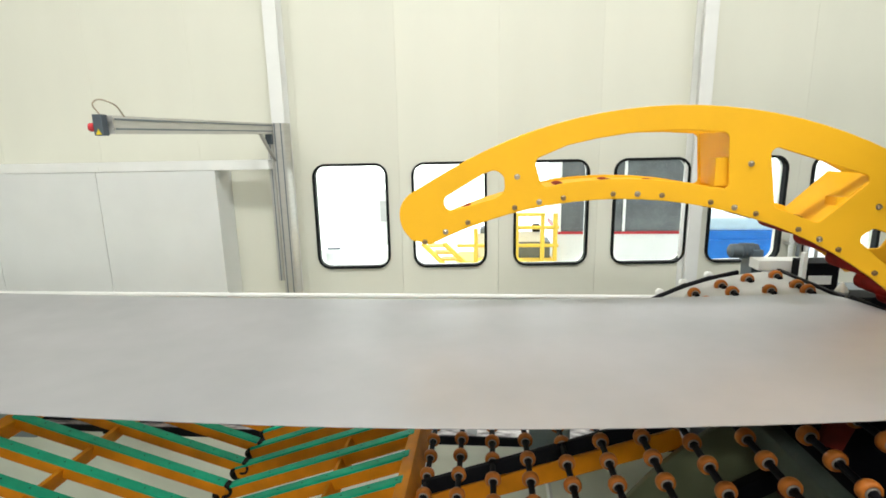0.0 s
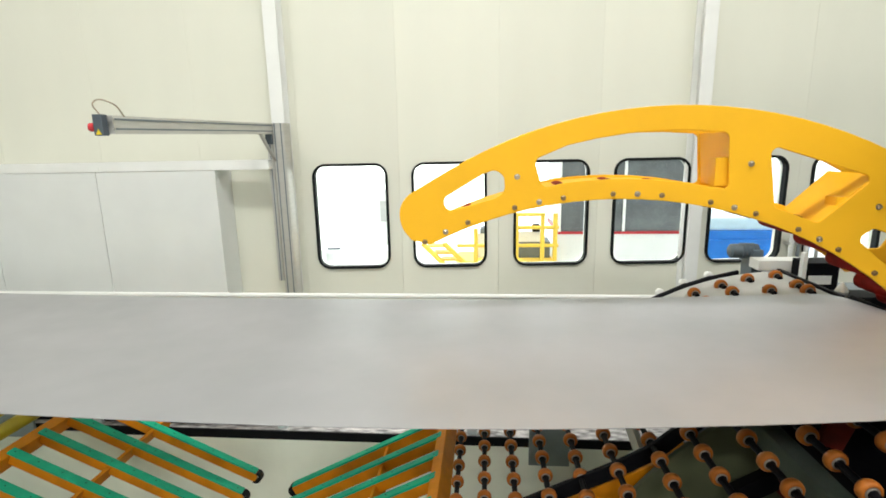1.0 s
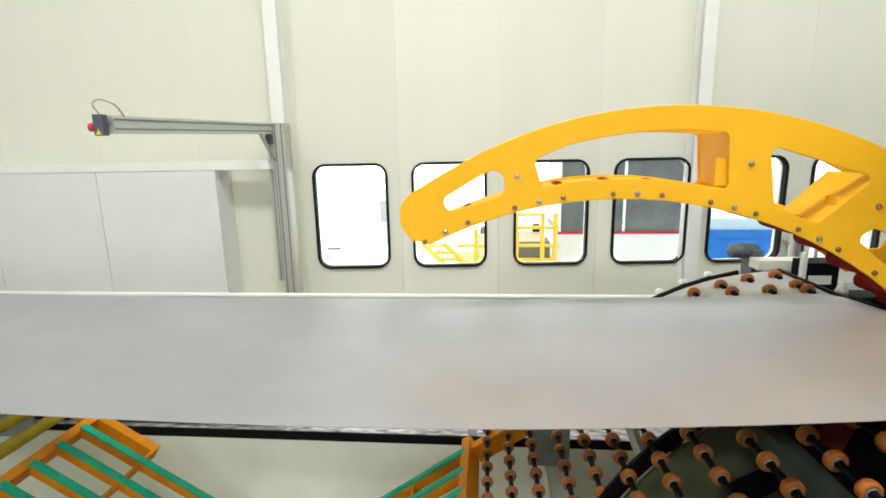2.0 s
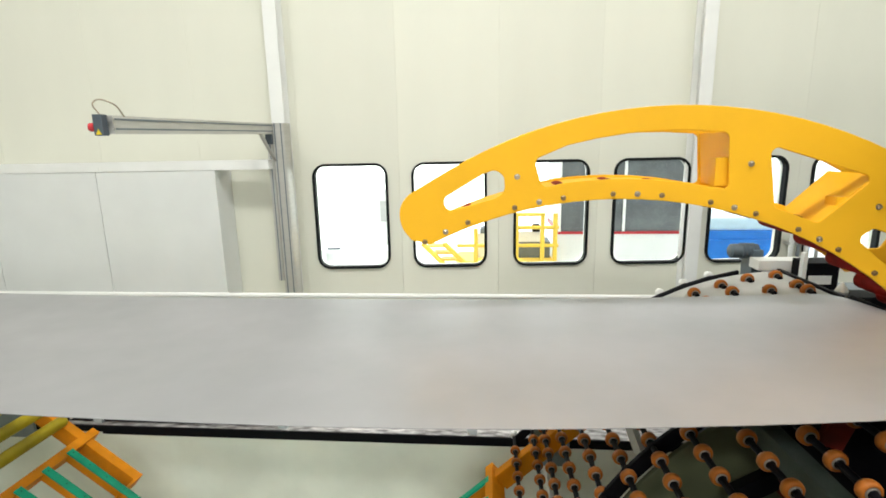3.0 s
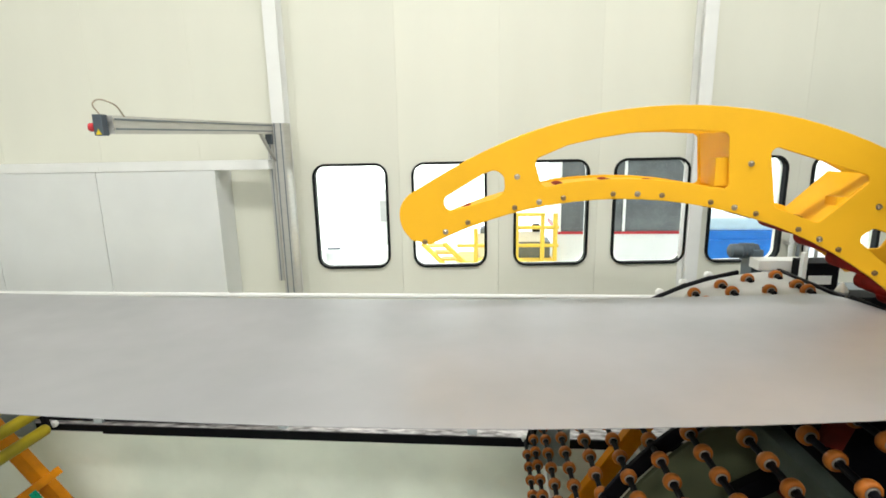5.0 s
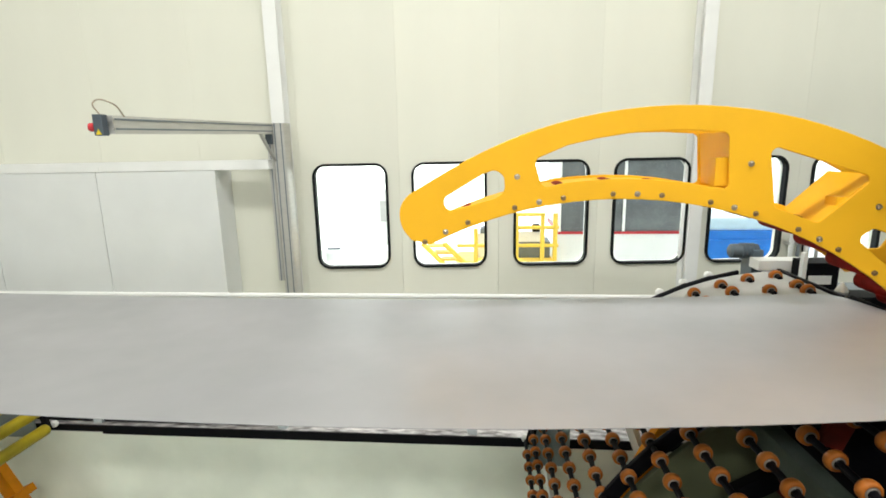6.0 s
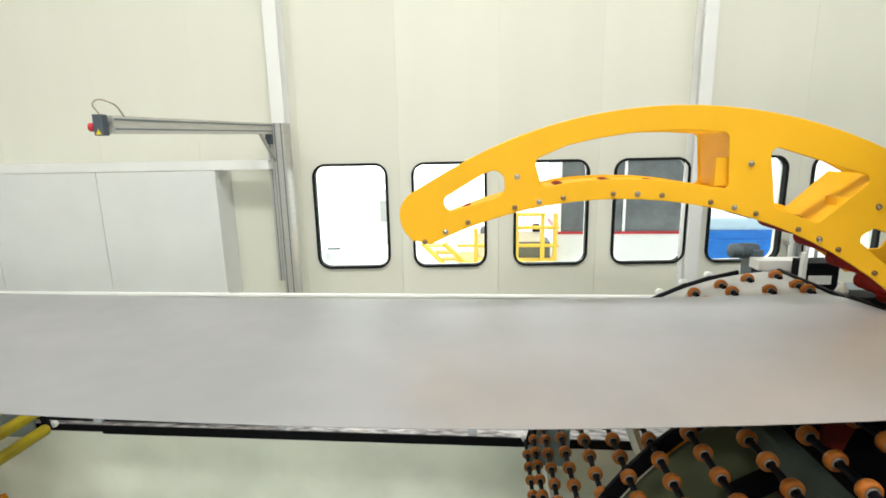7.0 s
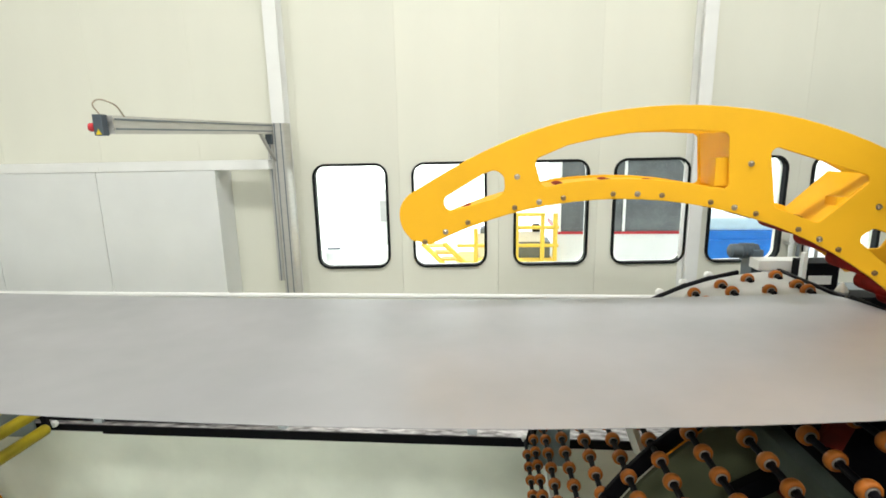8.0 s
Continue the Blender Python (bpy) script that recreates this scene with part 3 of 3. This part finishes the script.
    bm.faces.new(ring[:4]), bm.faces.new(ring[-4:])
    bmesh.ops.recalc_face_normals(bm, faces=bm.faces[:])
    part("roller_tray", bm, M_YEL, arch)
    for x0, x1, z0, z1 in ((1.055, 1.118, 1.895, 2.025), (1.60, 1.70, 1.748, 1.838)):
        bm = bmesh.new()
        box(bm, x0, x1, 0.02, 0.10, z0, z1, 0.004)
        part("cross_tube", bm, M_YEL, arch)
    rows = [-27.6, -20.9, -14.1, -7.4, -0.8, 5.6, 12.0, 18.1, 24.1, 30.1, 36.0, 41.6]
    bm = lathe(bmesh.new(), [(0.015, 0.012), (0.044, 0.014), (0.046, 0.03), (0.046, 0.25), (0.044, 0.266), (0.015, 0.268)], 18)
    rm = bpy.data.meshes.new("guide_roller")
    bm.to_mesh(rm)
    bm.free()
    rm.materials.append(M_RED)
    for p in rm.polygons:
        p.use_smooth = True
    bm = lathe(bmesh.new(), [(0.0135, -0.008), (0.0135, -0.011), (0.0100, -0.012), (0.0100, -0.019), (0.008, -0.021)], 6)
    bolt = bpy.data.meshes.new("bolt")
    bm.to_mesh(bolt)
    bm.free()
    bolt.materials.append(M_BOLT)
    bm = lathe(bmesh.new(), [(0.0140, -0.008), (0.0140, -0.010), (0.0095, -0.0105), (0.0095, -0.019), (0.006, -0.022)], 14)
    screw = bpy.data.meshes.new("cap_screw")
    bm.to_mesh(screw)
    bm.free()
    screw.materials.append(M_STEEL)
    for k, a in enumerate(rows):
        x, z = low(a, 0.022)
        same("guide_roller", rm, arch, pose(x, 0, z + (0.03 if k == 0 else 0.018)))
        same("bolt", bolt, arch, pose(x, 0, z, 0, 15 * k, 0))
    same("guide_roller", rm, arch, pose(2.06, 0, 1.306))
    for a in (-24.3, -10.7, 2.4, 15.2, 27.2, 39.0):
        x, z = low(a, 0.022)
        same("cap_screw", screw, arch, pose(x, 0, z))
    for x, z in ((0.147, 1.953), (1.197, 1.996), (1.765, 1.795)):
        same("cap_screw", screw, arch, pose(x, 0, z))


build_arch()


# ---- left enclosure, measuring arm ----
def build_enclosure():
    enc = thing("enclosure", pose(-3.9, 4.45, FLOOR), "pale grey sheet-metal machine enclosure against the wall", "enclosure")
    h = 1.922 - FLOOR
    for x0, x1 in ((-2.36, -0.94), (-0.934, 0.219), (0.225, 1.40)):
        bm = bmesh.new()
        box(bm, x0, x1, 0, 0.03, 0.0, h, 0.003)
        part("front_panel", bm, M_CAB, enc)
    bm = bmesh.new()
    box(bm, 1.37, 1.40, 0.031, 0.30, 0.0, h, 0.003)
    part("side_panel", bm, M_CAB, enc)
    bm = bmesh.new()
    box(bm, -2.36, 1.369, 0.031, 0.30, h - 0.03, h - 0.002)
    part("roof", bm, M_CAB, enc)
    # panel added close behind the beam so its cast shadow stays small
    part("rear_panel", box(bmesh.new(), 1.401, 1.99, 0.29, 0.32, 0.0, h + 0.09, 0.003), M_WALL, enc, "cream infill panel added to soften the beam shadow")
    beam = thing("wall_beam", pose(-4.0, 4.55, 1.925), "white painted steel channel beam above the enclosure", "beam")
    bm = bmesh.new()
    box(bm, -2.6, 2.02, -0.105, 0.02, 0.0, 0.09, 0.008)
    part("channel", bm, M_WHITE, beam)
    for x in (0.335, -2.0):
        bm = bmesh.new()
        box(bm, x - 0.03, x + 0.03, -0.109, -0.1055, 0.0, 0.045)
        part("bracket", bm, M_WHITE, beam)


def profile_bar(bm, w, d, length, axis):
    """An aluminium section with grooves along its sides; it runs along axis from the origin."""
    g = 0.008
    for a0, a1, b0, b1 in ((-w / 2, w / 2, -d / 2, -d / 2 + 0.02), (-w / 2, w / 2, d / 2 - 0.02, d / 2), (-w / 2 + g, w / 2 - g, -d / 2 + 0.02, d / 2 - 0.02),
                           (-w / 2, w / 2, -d / 2 + 0.03, d / 2 - 0.03)):
        if axis == "Y":
            box(bm, a0, a1, 0, length, b0, b1)
        else:
            box(bm, a0, a1, b0, b1, 0, length)
    return bm


# dark strips laid on the profile faces for the shade in the grooves
def groove_shade(bm, parent):
    part("groove_shade", bm, M_GREY, parent)


def build_gauge():
    gauge = thing("gauge_stand", pose(-1.90, 4.58, FLOOR), "aluminium profile stand with a cantilever arm over the strip", "gauge stand")
    h = 2.34 - FLOOR
    o = part("post", profile_bar(bmesh.new(), 0.11, 0.16, h, "Z"), M_ALU, gauge)
    o.matrix_basis = pose(0, 0.035, 0)
    o = part("cable_duct", profile_bar(bmesh.new(), 0.05, 0.06, h - 1.12, "Z"), M_ALU, gauge)
    o.matrix_basis = pose(-0.088, -0.01, 1.10)
    o = part("arm", profile_bar(bmesh.new(), 0.05, 0.094, 2.0, "Y"), M_ALU, gauge)
    o.matrix_basis = pose(-0.068, -2.05, h - 0.094, 1.25)
    for z in (0.028, -0.022):
        bm = bmesh.new()
        box(bm, 0.0252, 0.0262, 0.01, 1.99, z - 0.005, z + 0.005)
        groove_shade(bm, o)
    for x in (-0.03, 0.03):
        bm = bmesh.new()
        box(bm, x - 0.006, x + 0.006, -0.0465, -0.0455, 0, h)
        part("groove_shade", bm, M_GREY, gauge)
    bm = bmesh.new()
    box(bm, -0.094, -0.082, -0.0415, -0.0405, 1.10, h - 0.03)
    part("groove_shade", bm, M_GREY, gauge)
    part("corner_bracket", box(bmesh.new(), -0.112, -0.05, -0.075, -0.047, h - 0.19, h - 0.10, 0.004), M_MOTOR, gauge, "dark corner bracket")
    bm = bmesh.new()
    rod(bm, (-0.05, -0.30, h - 0.10), (-0.05, -0.045, h - 0.34), 0.018, 4)
    part("brace", bm, M_ALU, gauge)
    bm = bmesh.new()
    box(bm, -0.124, -0.073, -2.095, -2.052, h - 0.150, h - 0.042, 0.005)
    head = part("head", bm, M_MOTOR, gauge, "dark grey sensor head")
    bm = bmesh.new()
    rod(bm, (-0.152, -2.078, h - 0.106), (-0.125, -2.078, h - 0.106), 0.022, 14)
    part("stop_button", bm, M_REDP, head, "red button")
    bm = bmesh.new()
    v = [bm.verts.new(p) for p in ((-0.112, -2.097, h - 0.145), (-0.080, -2.097, h - 0.145), (-0.096, -2.097, h - 0.117))]
    bm.faces.new(v)
    ret = bmesh.ops.extrude_face_region(bm, geom=bm.faces[:])
    bmesh.ops.translate(bm, vec=(0, -0.002, 0), verts=[q for q in ret["geom"] if isinstance(q, bmesh.types.BMVert)])
    bmesh.ops.recalc_face_normals(bm, faces=bm.faces[:])
    part("warning_sticker", bm, M_YWARN, head, "yellow warning triangle")
    cu = bpy.data.curves.new("cable", "CURVE")
    cu.dimensions, cu.bevel_depth = "3D", 0.004
    sp = cu.splines.new("BEZIER")
    pts = ((-0.09, -2.08, h - 0.045), (-0.115, -2.08, h + 0.02), (-0.04, -2.05, h + 0.015), (-0.03, -1.98, h - 0.05))
    sp.bezier_points.add(len(pts) - 1)
    for b, c in zip(sp.bezier_points, pts):
        b.co, b.handle_left_type, b.handle_right_type = c, "AUTO", "AUTO"
    tmp = new("cable", cu)
    me = bpy.data.meshes.new_from_object(tmp.evaluated_get(bpy.context.evaluated_depsgraph_get()))
    bpy.data.objects.remove(tmp)
    mesh_part("cable", me, M_STEEL, gauge)


build_enclosure()
build_gauge()


# ---- beyond the windows ----
def build_beyond():
    # white sheet glows in place of the brightness beyond the windows
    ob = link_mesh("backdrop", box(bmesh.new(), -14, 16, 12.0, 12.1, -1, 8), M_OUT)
    tagged(ob, "glowing white sheet for the brightness beyond the hall windows", "backdrop", kind="structure")
    ob = link_mesh("ground_outside", box(bmesh.new(), -14, 16, 6.4, 12.0, FLOOR - 0.3, FLOOR - 0.02), M_CAB)
    tagged(ob, "pale concrete ground outside the windows", "ground", kind="structure")
    cab = thing("control_cabin", pose(1.15, 8.0, FLOOR), "white cabin with dark tinted windows and a red stripe", "cabin")
    bm = bmesh.new()
    box(bm, 0, 2.15, 0.02, 1.6, 0, 0.93, 0.01)
    part("lower_body", bm, M_WHITE, cab)
    bm = bmesh.new()
    box(bm, 0.0, 2.15, 0.0, 1.58, 0.932, 0.972)
    part("stripe", bm, M_REDP, cab)
    bm = bmesh.new()
    box(bm, 0.02, 2.13, 0.03, 1.58, 0.972, 2.08)
    part("window_pane", bm, M_DKPANE, cab)
    for x in (0.0, 1.0, 2.11):
        bm = bmesh.new()
        box(bm, x, x + 0.04, 0.0, 0.029, 0.973, 2.08)
        part("window_bar", bm, M_WHITE, cab)
    bm = bmesh.new()
    box(bm, -0.05, 2.2, -0.05, 1.65, 2.08, 2.3, 0.01)
    part("roof", bm, M_WHITE, cab)
    blue = thing("blue_machine", pose(3.3, 8.0, FLOOR), "blue painted machine body with a white top", "machine")
    bm = bmesh.new()
    box(bm, 0, 1.7, 0, 1.2, 0, 0.97, 0.02)
    part("body", bm, M_BLUE, blue)
    bm = bmesh.new()
    box(bm, -0.02, 1.72, -0.03, 1.2, 0.80, 0.84)
    part("ledge", bm, M_BLUE, blue)
    bm = bmesh.new()
    box(bm, 0.05, 1.65, 0.05, 1.15, 0.97, 1.17, 0.04)
    part("top_cover", bm, M_PBLUE, blue, "pale blue top cover")
    rail = thing("guard_rail", pose(-0.95, 7.6, FLOOR), "yellow tube guard rail with a stair", "guard rail")
    for x in (0.79, 1.415, 1.81, 2.0):
        part("post", rod(bmesh.new(), (x, 0, 0), (x, 0, 1.32 if x > 1 else 1.1), 0.034, 10), M_RAIL, rail)
    for x0, x1, z in ((1.38, 1.85, 1.31), (1.36, 2.05, 1.11), (0.5, 2.05, 0.83), (0.5, 2.05, 0.55)):
        part("tube", rod(bmesh.new(), (x0, 0, z), (x1, 0, z), 0.028, 10), M_RAIL, rail)
    for dx in (0.0, 0.34):
        part("stringer", rod(bmesh.new(), (-0.05 + dx, 0, 0.87), (0.34 + dx, 0, 0.48), 0.04, 10), M_RAIL, rail)
    for k in range(4):
        bm = bmesh.new()
        box(bm, 0.02 + 0.11 * k, 0.34 + 0.11 * k, 0.02, 0.25, 0.80 - 0.11 * k, 0.825 - 0.11 * k)
        part("tread", bm, M_RAIL, rail)
    bm = bmesh.new()
    box(bm, 0.45, 2.05, -0.03, 1.2, 0.36, 0.48, 0.01)
    part("platform", bm, M_RAIL, rail)
    bench = thing("low_bench", pose(-3.0, 8.6, FLOOR), "low white bench with a dark bar lying on it", "bench")
    bm = bmesh.new()
    box(bm, 0, 1.3, 0, 0.5, 0.50, 0.55, 0.006)
    part("bench_top", bm, M_WHITE, bench)
    for x in (0.05, 1.2):
        bm = bmesh.new()
        box(bm, x, x + 0.05, 0.05, 0.45, 0, 0.50)
        part("leg", bm, M_WHITE, bench)
    bm = bmesh.new()
    box(bm, 0.12, 0.36, 0.05, 0.09, 0.551, 0.585, 0.004)
    part("bar", bm, M_GREY, bench)
    crate = thing("white_cover", pose(-2.15, 9.4, FLOOR), "white sloped machine cover", "machine cover")
    bm = bmesh.new()
    box(bm, 0, 0.42, 0, 0.6, 0, 1.55, 0.02)
    part("casing", bm, M_WHITE, crate)
    bm = bmesh.new()
    box(bm, 0.12, 0.30, -0.01, -0.002, 0.95, 1.35)
    part("hatch", bm, M_PAN, crate)
    skid = thing("pump_unit", pose(0.45, 8.3, FLOOR), "grey pump unit with boxes on a pale base", "pump unit")
    for b, m in (((0.1, 0.62, 0, 0.5, 0, 0.75), M_GREY), ((0.0, 0.5, 0, 0.4, 0.75, 0.93), M_WHITE), ((0.32, 0.44, -0.05, 0.1, 0.93, 1.05), M_BLK), ((-0.6, -0.2, 0, 0.5, 0, 0.9), M_CAB), ((-0.55, -0.3, -0.02, 0.2, 0.9, 1.0), M_GREY)):
        bm = bmesh.new()
        box(bm, *b, 0.01)
        part("casing", bm, m, skid)


build_beyond()


# ---- ceiling lamps, out of view above ----
def build_lamps():
    for lx, ly, _ in LAMPS:
        lamp = thing("ceiling_lamp", pose(lx, ly, CEIL - 0.4), "long white ceiling lamp hung under the hall roof", "ceiling lamp", "hall lamps")
        bm = bmesh.new()
        box(bm, -1.25, 1.25, -0.35, 0.35, 0.0, 0.08, 0.01)
        part("housing", bm, M_WHITE, lamp)
        for x in (-0.9, 0.9):
            part("hanger", rod(bmesh.new(), (x, 0, 0.08), (x, 0, 0.4), 0.01, 8), M_STEEL, lamp)


# ---- drive and base frame at the curved bed ----
def build_drive():
    base = thing("bed_base", pose(0, 0, 0), "dark steel base frame under the curved roller bed", "base frame")
    for y0, y1 in ((0.70, 0.78), (2.0, 2.14), (3.34, 3.42)):
        bm = bmesh.new()
        box(bm, 1.95, 2.15, y0, y1, FLOOR - 2.2, 1.16, 0.006)
        part("upright", bm, M_BLK, base)
    bm = bmesh.new()
    box(bm, 1.085, 1.165, 0.60, 2.018, 0.89, 0.985, 0.008)
    part("cross_beam", bm, M_DARKG, base, "grey-green cross beam")
    bm = bmesh.new()
    box(bm, 1.18, 1.25, 0.60, 2.018, 0.87, 0.95, 0.008)
    part("cross_beam", bm, M_BLK, base)
    bm = bmesh.new()
    box(bm, 2.16, 3.1, 0.55, 3.45, -2.0, 1.05, 0.02)
    part("side_cover", bm, M_BLK, base)
    # unseen near-side plate, added to keep low light off the wheels
    bm = bmesh.new()
    box(bm, 0.60, 3.1, 0.585, 0.60, -2.0, 1.45, 0.003)
    part("shade_plate", bm, M_BLK, base)
    bm = bmesh.new()
    box(bm, 0.33, 0.645, 3.55, 3.565, -0.385, 0.5, 0.003)
    part("bracket_plate", bm, M_BLUEG, base, "blue-grey bracket plate")
    part("strut", rod(bmesh.new(), (0.44, 3.585, -0.25), (0.52, 3.585, -0.75), 0.022, 4), M_WHITE, base, "white steel strut")
    bm = bmesh.new()
    rod(bm, (0.92, 3.5, 0.45), (1.16, 3.5, -0.2), 0.045, 4)
    part("strut", bm, M_WHITE, base, "white diagonal strut")
    bm = bmesh.new()
    box(bm, 1.887, 1.91, 2.72, 3.32, 1.02, 1.278, 0.004)
    part("end_plate", bm, M_BLK, base)
    pan = bmesh.new()
    ring = []
    for k in range(9):
        w = radians(1.5 + 3.2 * k)
        for rr, yy in ((RAD - 0.018, 2.72), (RAD - 0.018, 3.315), (RAD - 0.008, 3.315), (RAD - 0.008, 2.72)):
            ring.append(pan.verts.new((ARC_R - rr * math.sin(w), yy, ARC_Z + rr * math.cos(w))))
    for k in range(0, len(ring) - 4, 4):
        for j in range(4):
            pan.faces.new((ring[k + j], ring[k + (j + 1) % 4], ring[k + 4 + (j + 1) % 4], ring[k + 4 + j]))
    pan.faces.new(ring[:4]), pan.faces.new(ring[-4:])
    bmesh.ops.recalc_face_normals(pan, faces=pan.faces[:])
    part("cover_pan", pan, M_PAN, base, "pale grey curved pan")
    # black block added to darken the right part of the sector plate
    bm = bmesh.new()
    box(bm, 1.28, 2.05, 1.93, 2.018, 0.1, 0.99, 0.01)
    part("cover", bm, M_BLK, base)
    # dark red lugs and a black block bolted on the sector plate
    for x, z, w, h, lean, m in ((1.385, 0.955, 0.10, 0.13, 20, M_LUG), (1.275, 0.72, 0.085, 0.17, 38, M_LUG), (1.105, 0.69, 0.19, 0.085, -32, M_BLK)):
        o = part("lug", box(bmesh.new(), -w / 2, w / 2, 0, 0.05, -h / 2, h / 2, 0.006), m, base, "dark red steel lug" if m is M_LUG else "")
        o.matrix_basis = pose(x, 1.90, z, 0, lean, 0)
    rr = RAD - 0.064
    ring = [(ARC_R - rr * math.sin(radians(a)), ARC_Z + rr * math.cos(radians(a))) for a in range(-4, 93, 3)]
    ring += [(0.28, -2.0), (2.05, -2.0)]
    mesh_part("sector_plate", plate_mesh("sector_plate", [ring], 0.03, 0.003), M_SECT, base, "dark olive green sector plate").matrix_basis = pose(0, 2.035, 0)
    far = thing("bed_base", pose(0, 0, 0), "blue-grey steel base plate behind the long rollers", "base frame")
    part("end_plate", box(bmesh.new(), -5.4, -3.92, 3.605, 3.625, -0.32, 0.0, 0.003), M_BLUEG, far)
    for x in (-5.3, -4.6):
        part("upright", box(bmesh.new(), x - 0.05, x + 0.05, 3.63, 3.69, PIT_Z, -0.05, 0.004), M_BLUEG, far)
    drive = thing("gear_drive", pose(0, 0, 0), "grey gear motor on a white bracket beside the roller bed", "gear motor")
    bm = lathe(bmesh.new(), [(0.036, 1.71), (0.050, 1.72), (0.053, 1.755), (0.052, 1.76), (0.052, 1.90), (0.04, 1.905)], 22, "X")
    o = part("motor", bm, M_DRIVE, drive)
    o.matrix_basis = pose(0.05, 3.70, 1.315)
    for k in range(4):
        bm = lathe(bmesh.new(), [(0.04, 0), (0.059, 0.002), (0.059, 0.008), (0.04, 0.010)], 22, "X")
        f = part("fin", bm, M_DRIVE, o)
        f.matrix_basis = pose(1.785 + 0.027 * k, 0, 0)
    bm = bmesh.new()
    box(bm, 1.888, 1.962, 3.62, 3.78, 1.10, 1.335, 0.012)
    part("gearbox", bm, M_DRIVE, drive)
    bm = bmesh.new()
    box(bm, 1.86, 2.25, 3.48, 3.61, 1.222, 1.292, 0.006)
    box(bm, 1.93, 2.10, 3.50, 3.575, 1.14, 1.256, 0.006)
    part("bracket", bm, M_WHITE, drive)
    bm = bmesh.new()
    box(bm, 2.065, 2.26, 3.30, 3.47, 1.0, 1.318, 0.008)
    box(bm, 1.97, 2.12, 3.56, 3.7, 1.08, 1.25, 0.01)
    part("control_box", bm, M_BLK, drive)
    bm = bmesh.new()
    box(bm, 2.075, 2.215, 3.296, 3.2995, 1.178, 1.236)
    part("label_plate", bm, M_WHITE, drive)
    bm = bmesh.new()
    box(bm, 2.036, 2.060, 3.30, 3.34, 0.9, 1.385)
    part("stay", bm, M_WHITE, drive)
    bm = lathe(bmesh.new(), [(0.03, 0), (0.034, 0.02), (0.02, 0.05), (0.008, 0.07)], 14)
    o = part("grease_cup", bm, M_ALU, drive)
    o.matrix_basis = pose(2.053, 2.96, 1.213, 90)
    bm = bmesh.new()
    box(bm, 2.005, 2.4, 2.9, 3.06, 1.0, 1.213, 0.006)
    part("cup_block", bm, M_BLK, drive)
    bm = bmesh.new()
    box(bm, 1.62, 3.1, PIT_Y1 + 0.06, PIT_Y1 + 0.3, FLOOR, 1.0, 0.01)
    box(bm, 1.9, 3.1, 3.2, PIT_Y1 + 0.06, 0.8, 1.0, 0.01)
    part("pedestal", bm, M_GREY, drive)
    stand = thing("arch_stand", pose(3.3, 0, 0), "unseen dark grey stand for the raised arch, with housings that shade the strip", "stand")
    for y0, y1 in ((2.15, 2.30), (2.86, 3.01)):
        bm = bmesh.new()
        box(bm, -0.95, 0.1, y0, y1, 1.45, 1.95, 0.01)
        part("cheek", bm, M_MOTOR, stand)
    # unseen housings, added to shade the strip's right end and reflect dark in it
    bm = bmesh.new()
    box(bm, -0.88, 0.9, 0.8, 2.86, 1.95, 2.7, 0.02)
    box(bm, 0.0, 0.9, 2.86, 3.9, 1.95, 2.7, 0.02)
    box(bm, -1.42, -0.881, 0.8, 2.12, 1.72, 2.7, 0.02)
    part("housing", bm, M_MOTOR, stand)
    bm = bmesh.new()
    box(bm, -0.84, -0.02, 2.87, 3.19, 0.9, 2.7, 0.02)
    part("shade_housing", bm, M_MOTOR, stand)
    part("hinge_pin", rod(bmesh.new(), (-0.86, 2.1, 1.62), (-0.86, 3.05, 1.62), 0.05, 16), M_STEEL, stand)
    for y0, y1 in ((0.8, 0.95), (3.75, 3.9)):
        bm = bmesh.new()
        box(bm, 0.0, 0.5, y0, y1, FLOOR, 1.951, 0.01)
        part("leg", bm, M_GREY, stand)
    # white tube added as the bright highlight along the strip's far edge
    rail = thing("edge_highlight_rail", pose(0, 3.93, FLOOR), "white rail that shapes the highlight along the far strip edge", "rail")
    part("tube", rod(bmesh.new(), (-8, 0, 1.138), (1.5, 0, 1.138), 0.022, 10), M_WHITE, rail)
    for k in range(7):
        part("post", rod(bmesh.new(), (-7.8 + 1.5 * k, 0, 0), (-7.8 + 1.5 * k, 0, 1.15), 0.02, 10), M_WHITE, rail)


def build_wall_pipes():
    for x, r_, m in ((3.09, 0.020, M_WHITE), (3.16, 0.016, M_GREY), (3.24, 0.024, M_WHITE), (3.34, 0.016, M_ALU)):
        pipe = thing("wall_pipe", pose(x, 5.24, FLOOR), "thin vertical service pipe fixed to the hall wall", "pipe", "wall pipes")
        part("tube", rod(bmesh.new(), (0, 0, 0), (0, 0, 1.24 - FLOOR), r_, 12), m, pipe)
        for z in (0.4, 1.3):
            part("clamp", box(bmesh.new(), -r_ - 0.012, r_ + 0.012, -0.01, 0.1, z, z + 0.03, 0.004), M_ALU, pipe)


build_lamps()
build_drive()
build_wall_pipes()


def motions():
    for ob, rows in MOVES:
        walk(ob, rows)


motions()
